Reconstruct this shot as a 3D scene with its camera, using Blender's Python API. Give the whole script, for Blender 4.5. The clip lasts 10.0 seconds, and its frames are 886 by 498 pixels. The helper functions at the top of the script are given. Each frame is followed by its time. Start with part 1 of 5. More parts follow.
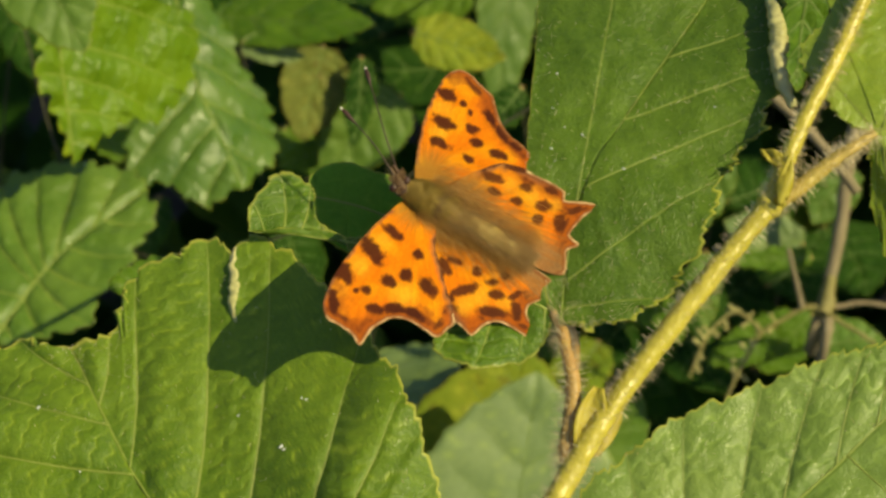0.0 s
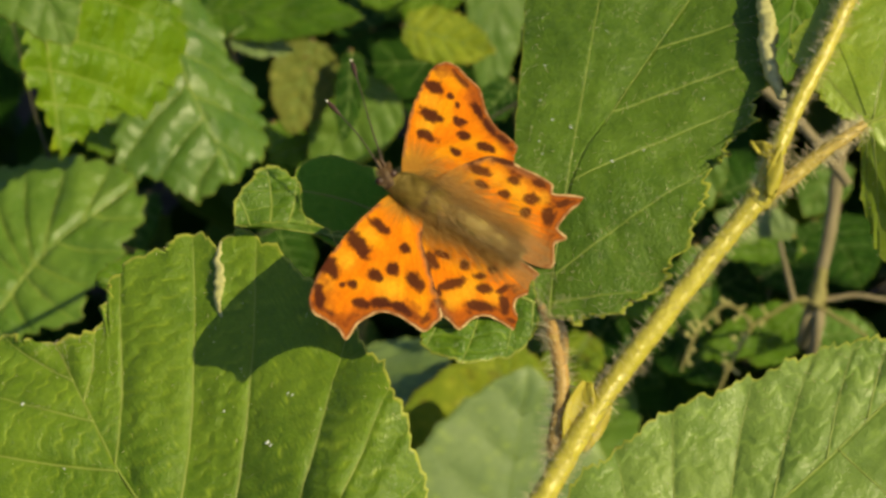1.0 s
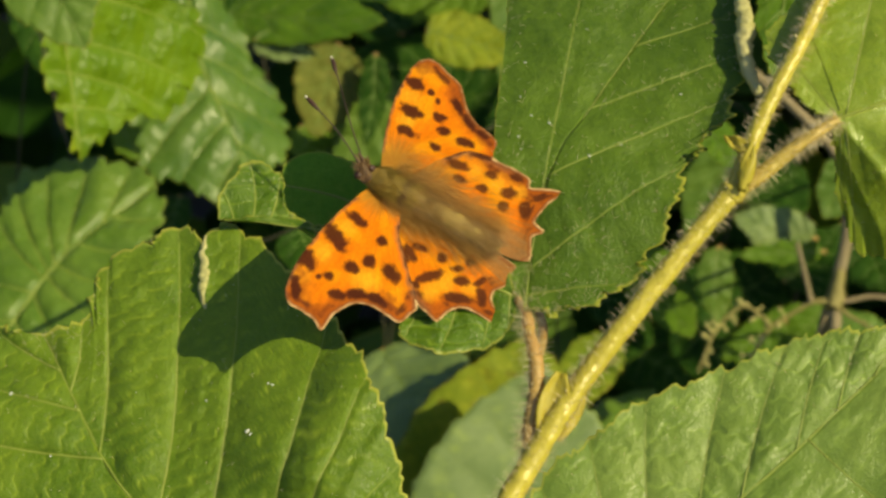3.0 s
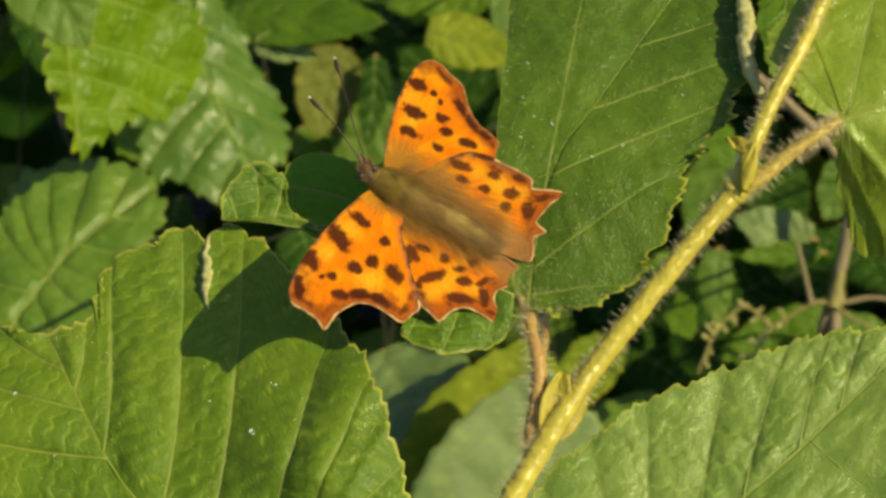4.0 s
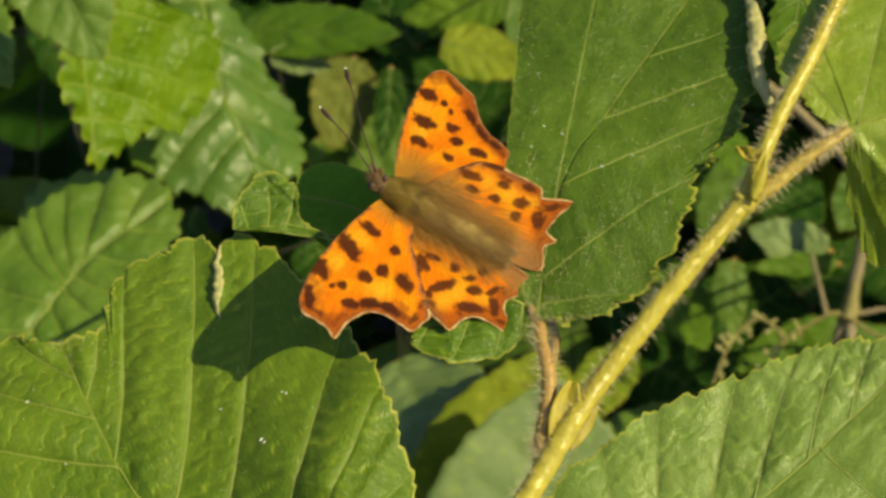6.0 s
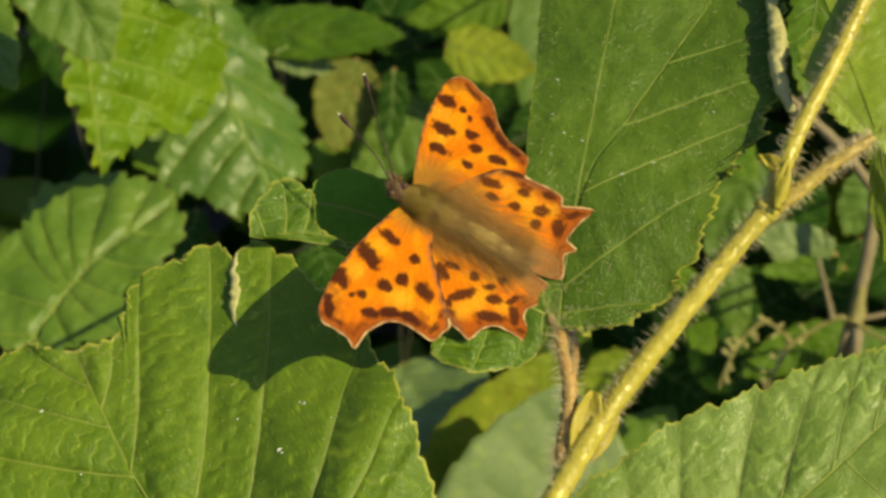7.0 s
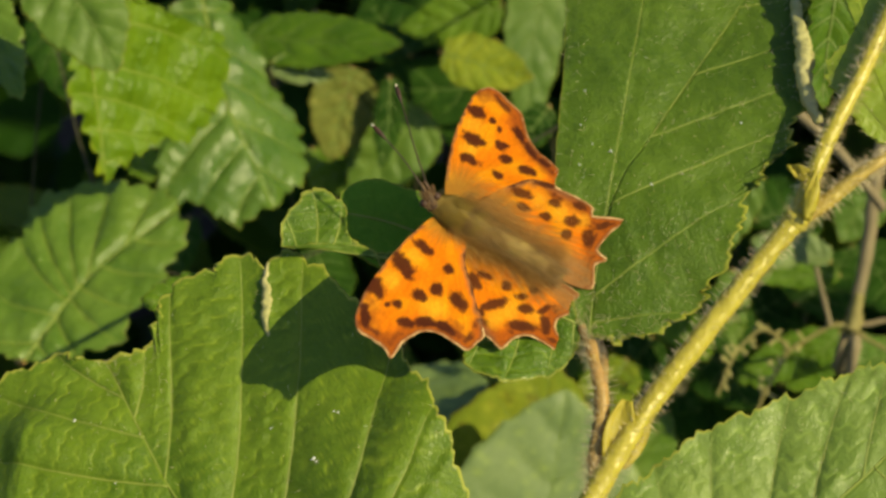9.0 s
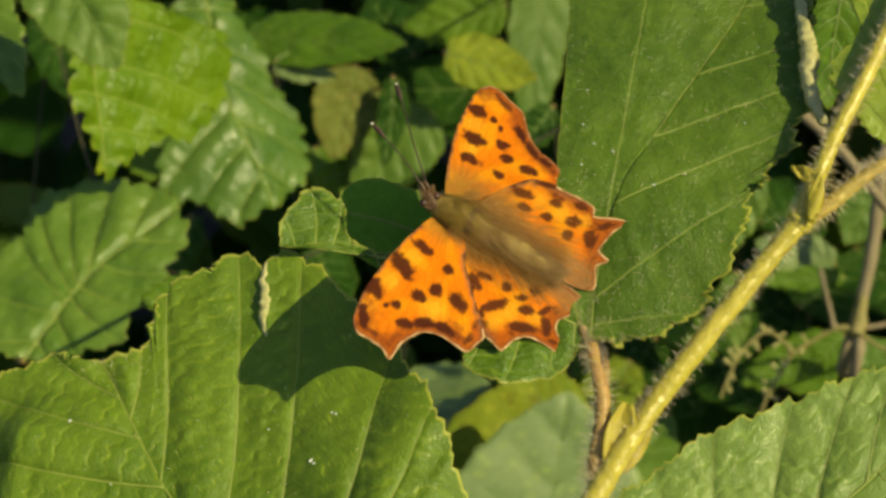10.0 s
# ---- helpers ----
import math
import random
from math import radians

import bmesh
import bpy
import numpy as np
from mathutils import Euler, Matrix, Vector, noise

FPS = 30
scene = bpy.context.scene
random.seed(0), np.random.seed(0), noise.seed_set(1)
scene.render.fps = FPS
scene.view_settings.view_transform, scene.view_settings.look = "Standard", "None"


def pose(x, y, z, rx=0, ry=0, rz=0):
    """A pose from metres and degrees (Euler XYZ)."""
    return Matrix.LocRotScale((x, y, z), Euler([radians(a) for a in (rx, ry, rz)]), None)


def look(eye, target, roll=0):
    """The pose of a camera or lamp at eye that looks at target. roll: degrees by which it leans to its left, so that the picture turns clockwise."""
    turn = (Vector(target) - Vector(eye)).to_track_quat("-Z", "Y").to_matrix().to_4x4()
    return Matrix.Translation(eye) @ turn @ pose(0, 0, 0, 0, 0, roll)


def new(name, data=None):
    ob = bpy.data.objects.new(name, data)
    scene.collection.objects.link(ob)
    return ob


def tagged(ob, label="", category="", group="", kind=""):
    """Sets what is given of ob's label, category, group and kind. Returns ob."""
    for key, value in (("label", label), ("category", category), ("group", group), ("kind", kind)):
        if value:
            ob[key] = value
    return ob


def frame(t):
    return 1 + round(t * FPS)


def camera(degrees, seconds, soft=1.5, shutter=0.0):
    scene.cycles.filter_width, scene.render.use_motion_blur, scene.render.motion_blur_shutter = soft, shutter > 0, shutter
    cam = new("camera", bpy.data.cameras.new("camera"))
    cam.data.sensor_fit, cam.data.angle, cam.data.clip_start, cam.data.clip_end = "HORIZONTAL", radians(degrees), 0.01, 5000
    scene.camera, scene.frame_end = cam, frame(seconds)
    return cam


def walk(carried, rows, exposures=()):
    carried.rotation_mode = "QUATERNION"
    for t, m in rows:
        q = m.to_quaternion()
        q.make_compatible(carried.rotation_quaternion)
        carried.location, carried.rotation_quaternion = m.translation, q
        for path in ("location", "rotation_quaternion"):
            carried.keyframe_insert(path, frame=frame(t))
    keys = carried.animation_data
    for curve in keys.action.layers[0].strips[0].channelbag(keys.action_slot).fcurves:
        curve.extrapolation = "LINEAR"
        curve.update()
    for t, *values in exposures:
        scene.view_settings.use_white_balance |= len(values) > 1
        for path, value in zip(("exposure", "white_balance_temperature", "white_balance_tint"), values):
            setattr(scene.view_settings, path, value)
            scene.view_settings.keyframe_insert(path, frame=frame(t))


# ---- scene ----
cam = camera(28, 10.0, soft=3.0)
cam.data.dof.use_dof = True
cam.data.dof.focus_distance = 0.283
cam.data.dof.aperture_fstop = 42
walk(cam, [
    (0.0, pose(-0.01240, -0.21237, 1.08058, 49.977, -1.126, -1.117)),
    (0.5, pose(-0.01380, -0.21277, 1.08027, 49.958, -1.314, -1.488)),
    (1.0, pose(-0.01149, -0.21062, 1.07906, 49.788, -1.133, -1.423)),
    (1.5, pose(-0.00790, -0.20939, 1.07730, 49.809, -0.860, -1.085)),
    (2.0, pose(-0.00675, -0.20867, 1.07762, 49.633, -0.824, -1.144)),
    (2.5, pose(-0.00021, -0.21446, 1.08020, 49.909, -0.112, -0.213)),
    (4.0, pose(-0.00104, -0.21681, 1.08112, 50.052, -0.177, -0.222)),
    (4.5, pose(0.00000, -0.21679, 1.08191, 50.000, -0.000, 0.000)),
    (5.0, pose(0.00128, -0.21903, 1.08281, 50.212, 0.194, 0.246)),
    (6.5, pose(-0.00165, -0.21654, 1.08055, 50.473, 0.150, 0.183)),
    (7.0, pose(-0.00390, -0.21467, 1.08046, 50.447, -0.018, 0.136)),
    (7.5, pose(-0.00447, -0.21261, 1.08021, 50.386, 0.078, 0.142)),
    (8.0, pose(-0.00674, -0.21784, 1.08304, 50.675, -0.027, 0.081)),
    (8.5, pose(-0.01366, -0.21640, 1.08214, 50.680, -0.749, -0.611)),
    (9.0, pose(-0.01290, -0.21589, 1.08227, 50.642, -0.499, -0.490)),
    (9.5, pose(-0.01323, -0.21246, 1.07916, 50.656, -0.652, -0.412)),
    (10.0, pose(-0.01218, -0.21364, 1.08036, 50.658, -0.623, -0.215)),
])

# ---- light ----
SUN_UP, SUN_ROUND = radians(43), radians(119)   # height, and bearing clockwise from +y
TO_SUN = Vector((math.sin(SUN_ROUND) * math.cos(SUN_UP), math.cos(SUN_ROUND) * math.cos(SUN_UP), math.sin(SUN_UP)))
world = bpy.data.worlds.new("sky")
scene.world = world
world.use_nodes = True
sky = world.node_tree.nodes.new("ShaderNodeTexSky")
sky.sky_type, sky.sun_disc, sky.sun_elevation, sky.sun_rotation = "NISHITA", False, SUN_UP, SUN_ROUND
sky.ozone_density, sky.dust_density = 3.5, 1.5
world.node_tree.links.new(sky.outputs[0], world.node_tree.nodes["Background"].inputs[0])
world.node_tree.nodes["Background"].inputs[1].default_value = 0.115
sun = new("sun", bpy.data.lights.new("sun", "SUN"))
sun.data.energy, sun.data.angle, sun.data.color = 5.0, radians(0.53), (1.0, 0.862, 0.46)
sun.matrix_world = look(TO_SUN * 3, (0, 0, 0))
scene.view_settings.exposure = -0.07


# ---- materials ----
class Nodes:
    """A node material, with short ways to add nodes."""

    def __init__(self, name):
        self.mat = bpy.data.materials.new(name)
        self.mat.use_nodes = True
        self.tree = self.mat.node_tree
        self.bsdf = self.tree.nodes["Principled BSDF"]
        self.out = self.tree.nodes["Material Output"]

    def add(self, kind, **values):
        n = self.tree.nodes.new(kind)
        for key, value in values.items():
            n.inputs[key.replace("_", " ")].default_value = value
        return n

    def link(self, a, b):
        self.tree.links.new(a, b)

    def math(self, op, a, b=None, clamp=False):
        n = self.tree.nodes.new("ShaderNodeMath")
        n.operation, n.use_clamp = op, clamp
        for slot, v in zip(n.inputs, (a, b)):
            if v is None:
                continue
            if isinstance(v, (int, float)):
                slot.default_value = v
            else:
                self.link(v, slot)
        return n.outputs[0]

    def ramp(self, v, lo, hi, a=0.0, b=1.0):
        n = self.tree.nodes.new("ShaderNodeMapRange")
        n.interpolation_type = "SMOOTHSTEP"
        self.link(v, n.inputs["Value"])
        for key, x in (("From Min", lo), ("From Max", hi), ("To Min", a), ("To Max", b)):
            n.inputs[key].default_value = x
        return n.outputs["Result"]

    def mix(self, fac, a, b, blend="MIX"):
        n = self.tree.nodes.new("ShaderNodeMix")
        n.data_type, n.blend_type = "RGBA", blend
        for slot, v in ((n.inputs[0], fac), (n.inputs[6], a), (n.inputs[7], b)):
            if isinstance(v, (int, float)):
                slot.default_value = v
            elif isinstance(v, tuple):
                slot.default_value = (*v, 1)
            else:
                self.link(v, slot)
        return n.outputs[2]

    def attr(self, name):
        n = self.tree.nodes.new("ShaderNodeAttribute")
        n.attribute_name = name
        return n.outputs["Fac"]

    def coords(self):
        tc = self.tree.nodes.new("ShaderNodeTexCoord")
        info = self.tree.nodes.new("ShaderNodeObjectInfo")
        at = self.tree.nodes.new("ShaderNodeVectorMath")
        self.link(tc.outputs["Object"], at.inputs[0])
        self.link(info.outputs["Random"], at.inputs[1])
        return at.outputs[0], info.outputs["Random"]

    def noise(self, at, scale, detail=3.0, rough=0.55):
        n = self.add("ShaderNodeTexNoise", Scale=scale, Detail=detail, Roughness=rough)
        self.link(at, n.inputs["Vector"])
        return n.outputs["Fac"]

    def bump(self, height, strength, distance):
        n = self.add("ShaderNodeBump", Strength=strength, Distance=distance)
        self.link(height, n.inputs["Height"])
        self.link(n.outputs[0], self.bsdf.inputs["Normal"])
        return n.outputs[0]

    def glow_through(self, colour, share, normal=None):
        """Light that passes through a thin sheet."""
        tr = self.add("ShaderNodeBsdfTranslucent")
        self.link(colour, tr.inputs["Color"])
        if normal:
            self.link(normal, tr.inputs["Normal"])
        mx = self.tree.nodes.new("ShaderNodeMixShader")
        mx.inputs[0].default_value = share
        self.link(self.bsdf.outputs[0], mx.inputs[1])
        self.link(tr.outputs[0], mx.inputs[2])
        self.link(mx.outputs[0], self.out.inputs[0])


def leaf_material(name, blade, pale, vein, rim, rough=0.42, through_share=0.22, relief=1.0, spotty=0.0, sheen=0.2, mottle=1.0, rungs=1.0, facet=0.0, rim_mm=0.45):
    """A leaf's upper side: blade colour with paler patches, veins, a fine net between them and a pale rim."""
    blade, pale, vein, rim = ((c[0] * 0.94, c[1], c[2] * 0.50) for c in (blade, pale, vein, rim))
    k = Nodes(name)
    at, rnd = k.coords()
    broad, fine = k.noise(at, 45, 3), k.noise(at, 900, 3, 0.65)
    mid = k.noise(at, 170, 4, 0.6)
    col = k.mix(k.ramp(broad, 0.35, 0.68), blade, pale)
    col = k.mix(k.ramp(mid, 0.45, 0.75, 0, 0.5), col, pale)
    shade = k.mix(k.ramp(rnd, 0, 1), (0.82, 0.9, 0.85), (1.15, 1.08, 1.0))
    col = k.mix(1.0, col, shade, "MULTIPLY")
    col = k.mix(k.ramp(fine, 0.3, 0.75, 0.0, 0.28), col, (blade[0] * 0.45, blade[1] * 0.55, blade[2] * 0.5))
    # rungs between the side veins, with a fine net between them
    rung = k.math("MULTIPLY", k.attr("rung"), k.ramp(k.noise(at, 260, 3, 0.6), 0.40, 0.60, 0.4 * rungs, rungs))
    blotch = k.noise(at, 420, 4, 0.7)
    col = k.mix(k.ramp(blotch, 0.42, 0.72, 0.0, 0.38 * mottle), col, pale)
    col = k.mix(k.ramp(blotch, 0.5, 0.28, 0.0, 0.35 * mottle), col, (blade[0] * 0.5, blade[1] * 0.6, blade[2] * 0.5))
    vor = k.add("ShaderNodeTexVoronoi", Scale=1050.0)
    vor.feature = "DISTANCE_TO_EDGE"
    skew = k.tree.nodes.new("ShaderNodeMix")
    skew.data_type = "VECTOR"
    jig = k.add("ShaderNodeTexNoise", Scale=500.0, Detail=2.0)
    k.link(at, jig.inputs["Vector"])
    skew.inputs[0].default_value = 0.004
    k.link(at, skew.inputs[4])
    k.link(jig.outputs["Color"], skew.inputs[5])
    k.link(skew.outputs[1], vor.inputs["Vector"])
    cell = k.ramp(vor.outputs["Distance"], 0.0, 0.2, 1, 0)
    cell = k.math("MAXIMUM", k.math("MULTIPLY", cell, 0.45), rung)
    col = k.mix(k.math("MULTIPLY", cell, 0.3), col, vein)
    col = k.mix(rung, col, tuple(c * 1.12 for c in vein))
    # side veins and midrib
    wob = k.math("MULTIPLY", k.math("SUBTRACT", mid, 0.5), 0.3)
    vd = k.math("ADD", k.attr("vein_mm"), wob)
    taper = k.ramp(k.attr("edge_mm"), 0.0, 14.0, 0.10, 0.34)
    side = k.math("SUBTRACT", 1.0, k.math("DIVIDE", vd, taper), True)
    main = k.ramp(k.attr("rib_mm"), 0.25, 0.6, 1, 0)
    line = k.math("MAXIMUM", side, main)
    col = k.mix(k.math("MULTIPLY", line, 0.4), col, vein)
    edge = k.ramp(k.math("ADD", k.attr("edge_mm"), k.math("MULTIPLY", k.math("SUBTRACT", mid, 0.5), 0.8)), 0.05, rim_mm, 1, 0)
    col = k.mix(k.math("MULTIPLY", edge, 0.75), col, rim)
    if spotty:
        col = k.mix(k.ramp(k.noise(at, 110, 5, 0.7), 0.62 - spotty * 0.1, 0.72, 0, 0.8), col, (0.12, 0.05, 0.015))
    k.link(col, k.bsdf.inputs["Base Color"])
    k.link(k.ramp(mid, 0.3, 0.7, rough - 0.07, rough + 0.12), k.bsdf.inputs["Roughness"])
    k.bsdf.inputs["Specular IOR Level"].default_value = sheen
    height = k.math("SUBTRACT", k.math("MULTIPLY", mid, 0.7), k.math("ADD", k.math("MULTIPLY", cell, 0.8), k.math("MULTIPLY", line, 0.9)))
    height = k.math("ADD", height, k.math("ADD", k.math("MULTIPLY", fine, 0.2), k.math("MULTIPLY", blotch, 0.8 * mottle)))
    if facet:
        # the blade swells into small domes between the finest veins
        dome = k.add("ShaderNodeTexVoronoi", Scale=330.0)
        dome.feature = "SMOOTH_F1"
        k.link(skew.outputs[1], dome.inputs["Vector"])
        height = k.math("SUBTRACT", height, k.math("MULTIPLY", dome.outputs["Distance"], 2.2 * facet))
    nrm = k.bump(height, 0.5 * relief, 0.0005)
    k.glow_through(k.mix(1.0, col, (1.25, 1.15, 0.35), "MULTIPLY"), through_share, nrm)
    return k.mat


LEAF = {
    "green": leaf_material("leaf_green", (0.096, 0.177, 0.014), (0.168, 0.262, 0.024), (0.29, 0.36, 0.045), (0.62, 0.58, 0.17), 0.44, relief=0.8, sheen=0.35, mottle=0.8, rungs=1.0, facet=0.4, rim_mm=0.75),
    "dark": leaf_material("leaf_dark_green", (0.077, 0.142, 0.018), (0.126, 0.204, 0.030), (0.2, 0.29, 0.035), (0.55, 0.52, 0.12), 0.42, relief=0.85, sheen=0.3, rungs=0.3, facet=0.5, rim_mm=0.95),
    "shiny": leaf_material("leaf_shiny_green", (0.185, 0.27, 0.065), (0.30, 0.375, 0.13), (0.31, 0.41, 0.13), (0.55, 0.52, 0.12), 0.40, relief=0.6, sheen=0.5, mottle=0.5, rungs=0.9, facet=0.4, rim_mm=0.6),
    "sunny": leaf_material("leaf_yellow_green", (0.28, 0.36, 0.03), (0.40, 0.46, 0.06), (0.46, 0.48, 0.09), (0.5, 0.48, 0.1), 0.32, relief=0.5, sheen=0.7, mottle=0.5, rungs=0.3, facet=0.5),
    "lime": leaf_material("leaf_lime", (0.108, 0.205, 0.008), (0.165, 0.27, 0.012), (0.26, 0.36, 0.03), (0.3, 0.36, 0.02), 0.40, 0.25, relief=0.25, sheen=0.3, mottle=0.3, rungs=0.4),
    "grey": leaf_material("leaf_grey_green", (0.098, 0.185, 0.033), (0.158, 0.252, 0.06), (0.26, 0.35, 0.075), (0.28, 0.32, 0.08), 0.31, relief=0.45, sheen=0.42, mottle=0.25, rungs=0.2),
    "gloss": leaf_material("leaf_glossy_green", (0.066, 0.145, 0.028), (0.112, 0.2, 0.048), (0.22, 0.31, 0.07), (0.26, 0.27, 0.06), 0.29, relief=0.4, sheen=0.5, mottle=0.25, rungs=0.2),
    "cool": leaf_material("leaf_cool_green", (0.088, 0.168, 0.036), (0.138, 0.225, 0.06), (0.22, 0.30, 0.08), (0.3, 0.3, 0.08), 0.42, relief=0.4, sheen=0.25, mottle=0.25, rungs=0.3),
    "pale": leaf_material("leaf_pale_grey_green", (0.175, 0.242, 0.15), (0.25, 0.315, 0.22), (0.3, 0.37, 0.15), (0.3, 0.33, 0.1), 0.4, relief=0.5, sheen=0.4, mottle=0.3),
    "soft": leaf_material("leaf_soft_green", (0.15, 0.34, 0.06), (0.2, 0.40, 0.08), (0.24, 0.40, 0.09), (0.42, 0.40, 0.14), 0.5, 0.35, relief=0.6, sheen=0.08, mottle=0.7),
    "fresh": leaf_material("leaf_fresh_green", (0.075, 0.16, 0.010), (0.118, 0.215, 0.016), (0.2, 0.3, 0.04), (0.22, 0.28, 0.04), 0.42),
    "crumpled": leaf_material("leaf_crumpled_green", (0.085, 0.165, 0.010), (0.135, 0.23, 0.02), (0.24, 0.33, 0.05), (0.45, 0.44, 0.12), 0.35, sheen=0.4, rim_mm=0.7),
    # shade inside the hedge is put into this base colour
    "deep": leaf_material("leaf_shade_darkened", (0.014, 0.049, 0.009), (0.026, 0.074, 0.012), (0.09, 0.18, 0.04), (0.12, 0.18, 0.04), 0.5, sheen=0.08),
    "yellow": leaf_material("leaf_yellowing", (0.18, 0.25, 0.018), (0.27, 0.31, 0.03), (0.38, 0.38, 0.06), (0.28, 0.2, 0.03), 0.5, spotty=0.6),
    "dry": leaf_material("leaf_dry_yellow", (0.15, 0.165, 0.05), (0.25, 0.25, 0.085), (0.3, 0.27, 0.11), (0.22, 0.13, 0.03), 0.55, spotty=0.8),
}


def plain_material(name, a, b, rough, scale=300.0, bump=0.3, share=0.0, depth=0.0002, strands=False):
    k = Nodes(name)
    at, _ = k.coords()
    n, m = k.noise(at, scale, 4, 0.6), k.noise(at, scale * 0.15, 3)
    col = k.mix(k.math("ADD", k.math("MULTIPLY", n, 0.6), k.math("MULTIPLY", k.ramp(m, 0.3, 0.7), 0.4), True), a, b)
    if strands:
        geo = k.tree.nodes.new("ShaderNodeNewGeometry")
        col = k.mix(k.ramp(geo.outputs["Random Per Island"], 0.0, 1.0), k.mix(1.0, col, (0.55, 0.52, 0.5), "MULTIPLY"), k.mix(1.0, col, (1.5, 1.55, 1.75), "MULTIPLY"))
    k.link(col, k.bsdf.inputs["Base Color"])
    k.bsdf.inputs["Roughness"].default_value = rough
    nrm = k.bump(n, bump, depth)
    if share:
        k.glow_through(col, share, nrm)
    return k.mat


STEM = plain_material("stem_yellow_green", (0.33, 0.29, 0.022), (0.61, 0.52, 0.07), 0.29, 330, 1.0, depth=0.0006)
STALK = plain_material("leafstalk_reddish", (0.38, 0.28, 0.05), (0.47, 0.25, 0.09), 0.5, 500)
STALK_GOLD = plain_material("leafstalk_golden", (0.42, 0.34, 0.045), (0.54, 0.38, 0.10), 0.4, 450)
HAIR = plain_material("hair_pale", (0.80, 0.68, 0.42), (0.92, 0.86, 0.64), 0.45, 300, 0.0, 0.5)
TWIG_GREEN = plain_material("twig_green_brown", (0.035, 0.035, 0.012), (0.06, 0.055, 0.02), 0.8, 300)
TWIG_OLIVE = plain_material("twig_olive", (0.17, 0.155, 0.035), (0.28, 0.24, 0.07), 0.7, 400, 0.5)
BARK = plain_material("bark_brown", (0.18, 0.14, 0.065), (0.30, 0.245, 0.13), 0.75, 400, 0.6)
BRACT = plain_material("bract_yellow", (0.46, 0.42, 0.03), (0.66, 0.55, 0.07), 0.5, 300, 0.5, 0.35)
EDGE_PALE = plain_material("leaf_edge_pale", (0.50, 0.50, 0.16), (0.74, 0.68, 0.32), 0.5, 500, 0.6, 0.3)
# soil darkened in its colour, standing for shade under the hedge
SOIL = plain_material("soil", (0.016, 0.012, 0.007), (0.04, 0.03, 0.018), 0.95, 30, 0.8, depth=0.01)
BUD = plain_material("bud_tan", (0.33, 0.31, 0.09), (0.45, 0.41, 0.15), 0.7, 400)
SPECK = plain_material("dust_white", (0.65, 0.66, 0.6), (0.8, 0.8, 0.74), 0.7, 800)
DARK_HORN = plain_material("horn_dark", (0.03, 0.014, 0.008), (0.09, 0.035, 0.018), 0.4, 900)
FEELER = plain_material("feeler_brown", (0.022, 0.013, 0.006), (0.06, 0.035, 0.014), 0.55, 900)
TIP = plain_material("feeler_tip_cream", (0.72, 0.66, 0.48), (0.84, 0.78, 0.62), 0.5, 900)
FUR_SKIN = plain_material("body_olive_brown", (0.28, 0.19, 0.03), (0.40, 0.28, 0.07), 0.7, 900, 0.6)
FUR = plain_material("fur_olive", (0.33, 0.235, 0.03), (0.50, 0.36, 0.07), 0.6, 400, 0.0, 0.3, strands=True)
FUR_DARK = plain_material("fur_brown", (0.37, 0.235, 0.065), (0.55, 0.39, 0.17), 0.6, 400, 0.0, 0.3, strands=True)
FUR_WING = plain_material("fur_orange_brown", (0.36, 0.20, 0.035), (0.52, 0.31, 0.08), 0.6, 400, 0.0, 0.3, strands=True)
FUR_HEAD = plain_material("fur_reddish", (0.12, 0.06, 0.018), (0.32, 0.2, 0.08), 0.6, 400, 0.0, 0.2, strands=True)
FACE = plain_material("face_reddish", (0.05, 0.022, 0.007), (0.14, 0.075, 0.022), 0.6, 900, 0.5)


def wing_material():
    k = Nodes("wing_scales")
    at, _ = k.coords()
    n = k.tree.nodes.new("ShaderNodeAttribute")
    n.attribute_name = "scales"
    grain = k.noise(at, 2600, 2, 0.6)
    col = k.mix(k.ramp(grain, 0.25, 0.8, 0.0, 0.45), n.outputs["Color"], k.mix(1.0, n.outputs["Color"], (0.55, 0.42, 0.35), "MULTIPLY"))
    k.link(col, k.bsdf.inputs["Base Color"])
    k.bsdf.inputs["Roughness"].default_value = 0.75
    k.bsdf.inputs["Specular IOR Level"].default_value = 0.06
    nrm = k.bump(k.math("ADD", grain, k.noise(at, 500, 2)), 0.25, 0.0001)
    k.glow_through(col, 0.05, nrm)
    return k.mat


WING = wing_material()
VEIN = plain_material("vein_pale_green", (0.22, 0.30, 0.035), (0.33, 0.38, 0.07), 0.5, 500, 0.2, 0.15)
VEIN_BACK = plain_material("vein_green", (0.13, 0.22, 0.03), (0.2, 0.28, 0.05), 0.5, 500, 0.2, 0.15)

# ---- builders ----
MM = 0.001


def sheet(name, verts, faces, material, values=None, colours=None, smooth=True, thick=0.0):
    """A mesh object from plain lists, with named numbers and colours on its points."""
    me = bpy.data.meshes.new(name)
    me.from_pydata(verts, [], faces)
    me.materials.append(material)
    for key, vals in (values or {}).items():
        me.attributes.new(key, "FLOAT", "POINT").data.foreach_set("value", vals)
    if colours is not None:
        me.attributes.new("scales", "FLOAT_COLOR", "POINT").data.foreach_set("color", colours)
    if smooth:
        me.polygons.foreach_set("use_smooth", [True] * len(me.polygons))
    me.update()
    ob = new(name, me)
    if thick:
        mod = ob.modifiers.new("thickness", "SOLIDIFY")
        mod.thickness, mod.offset = thick, -1
    return ob


def under(ob, parent):
    ob.parent = parent
    ob.matrix_parent_inverse = parent.matrix_world.inverted()
    return ob


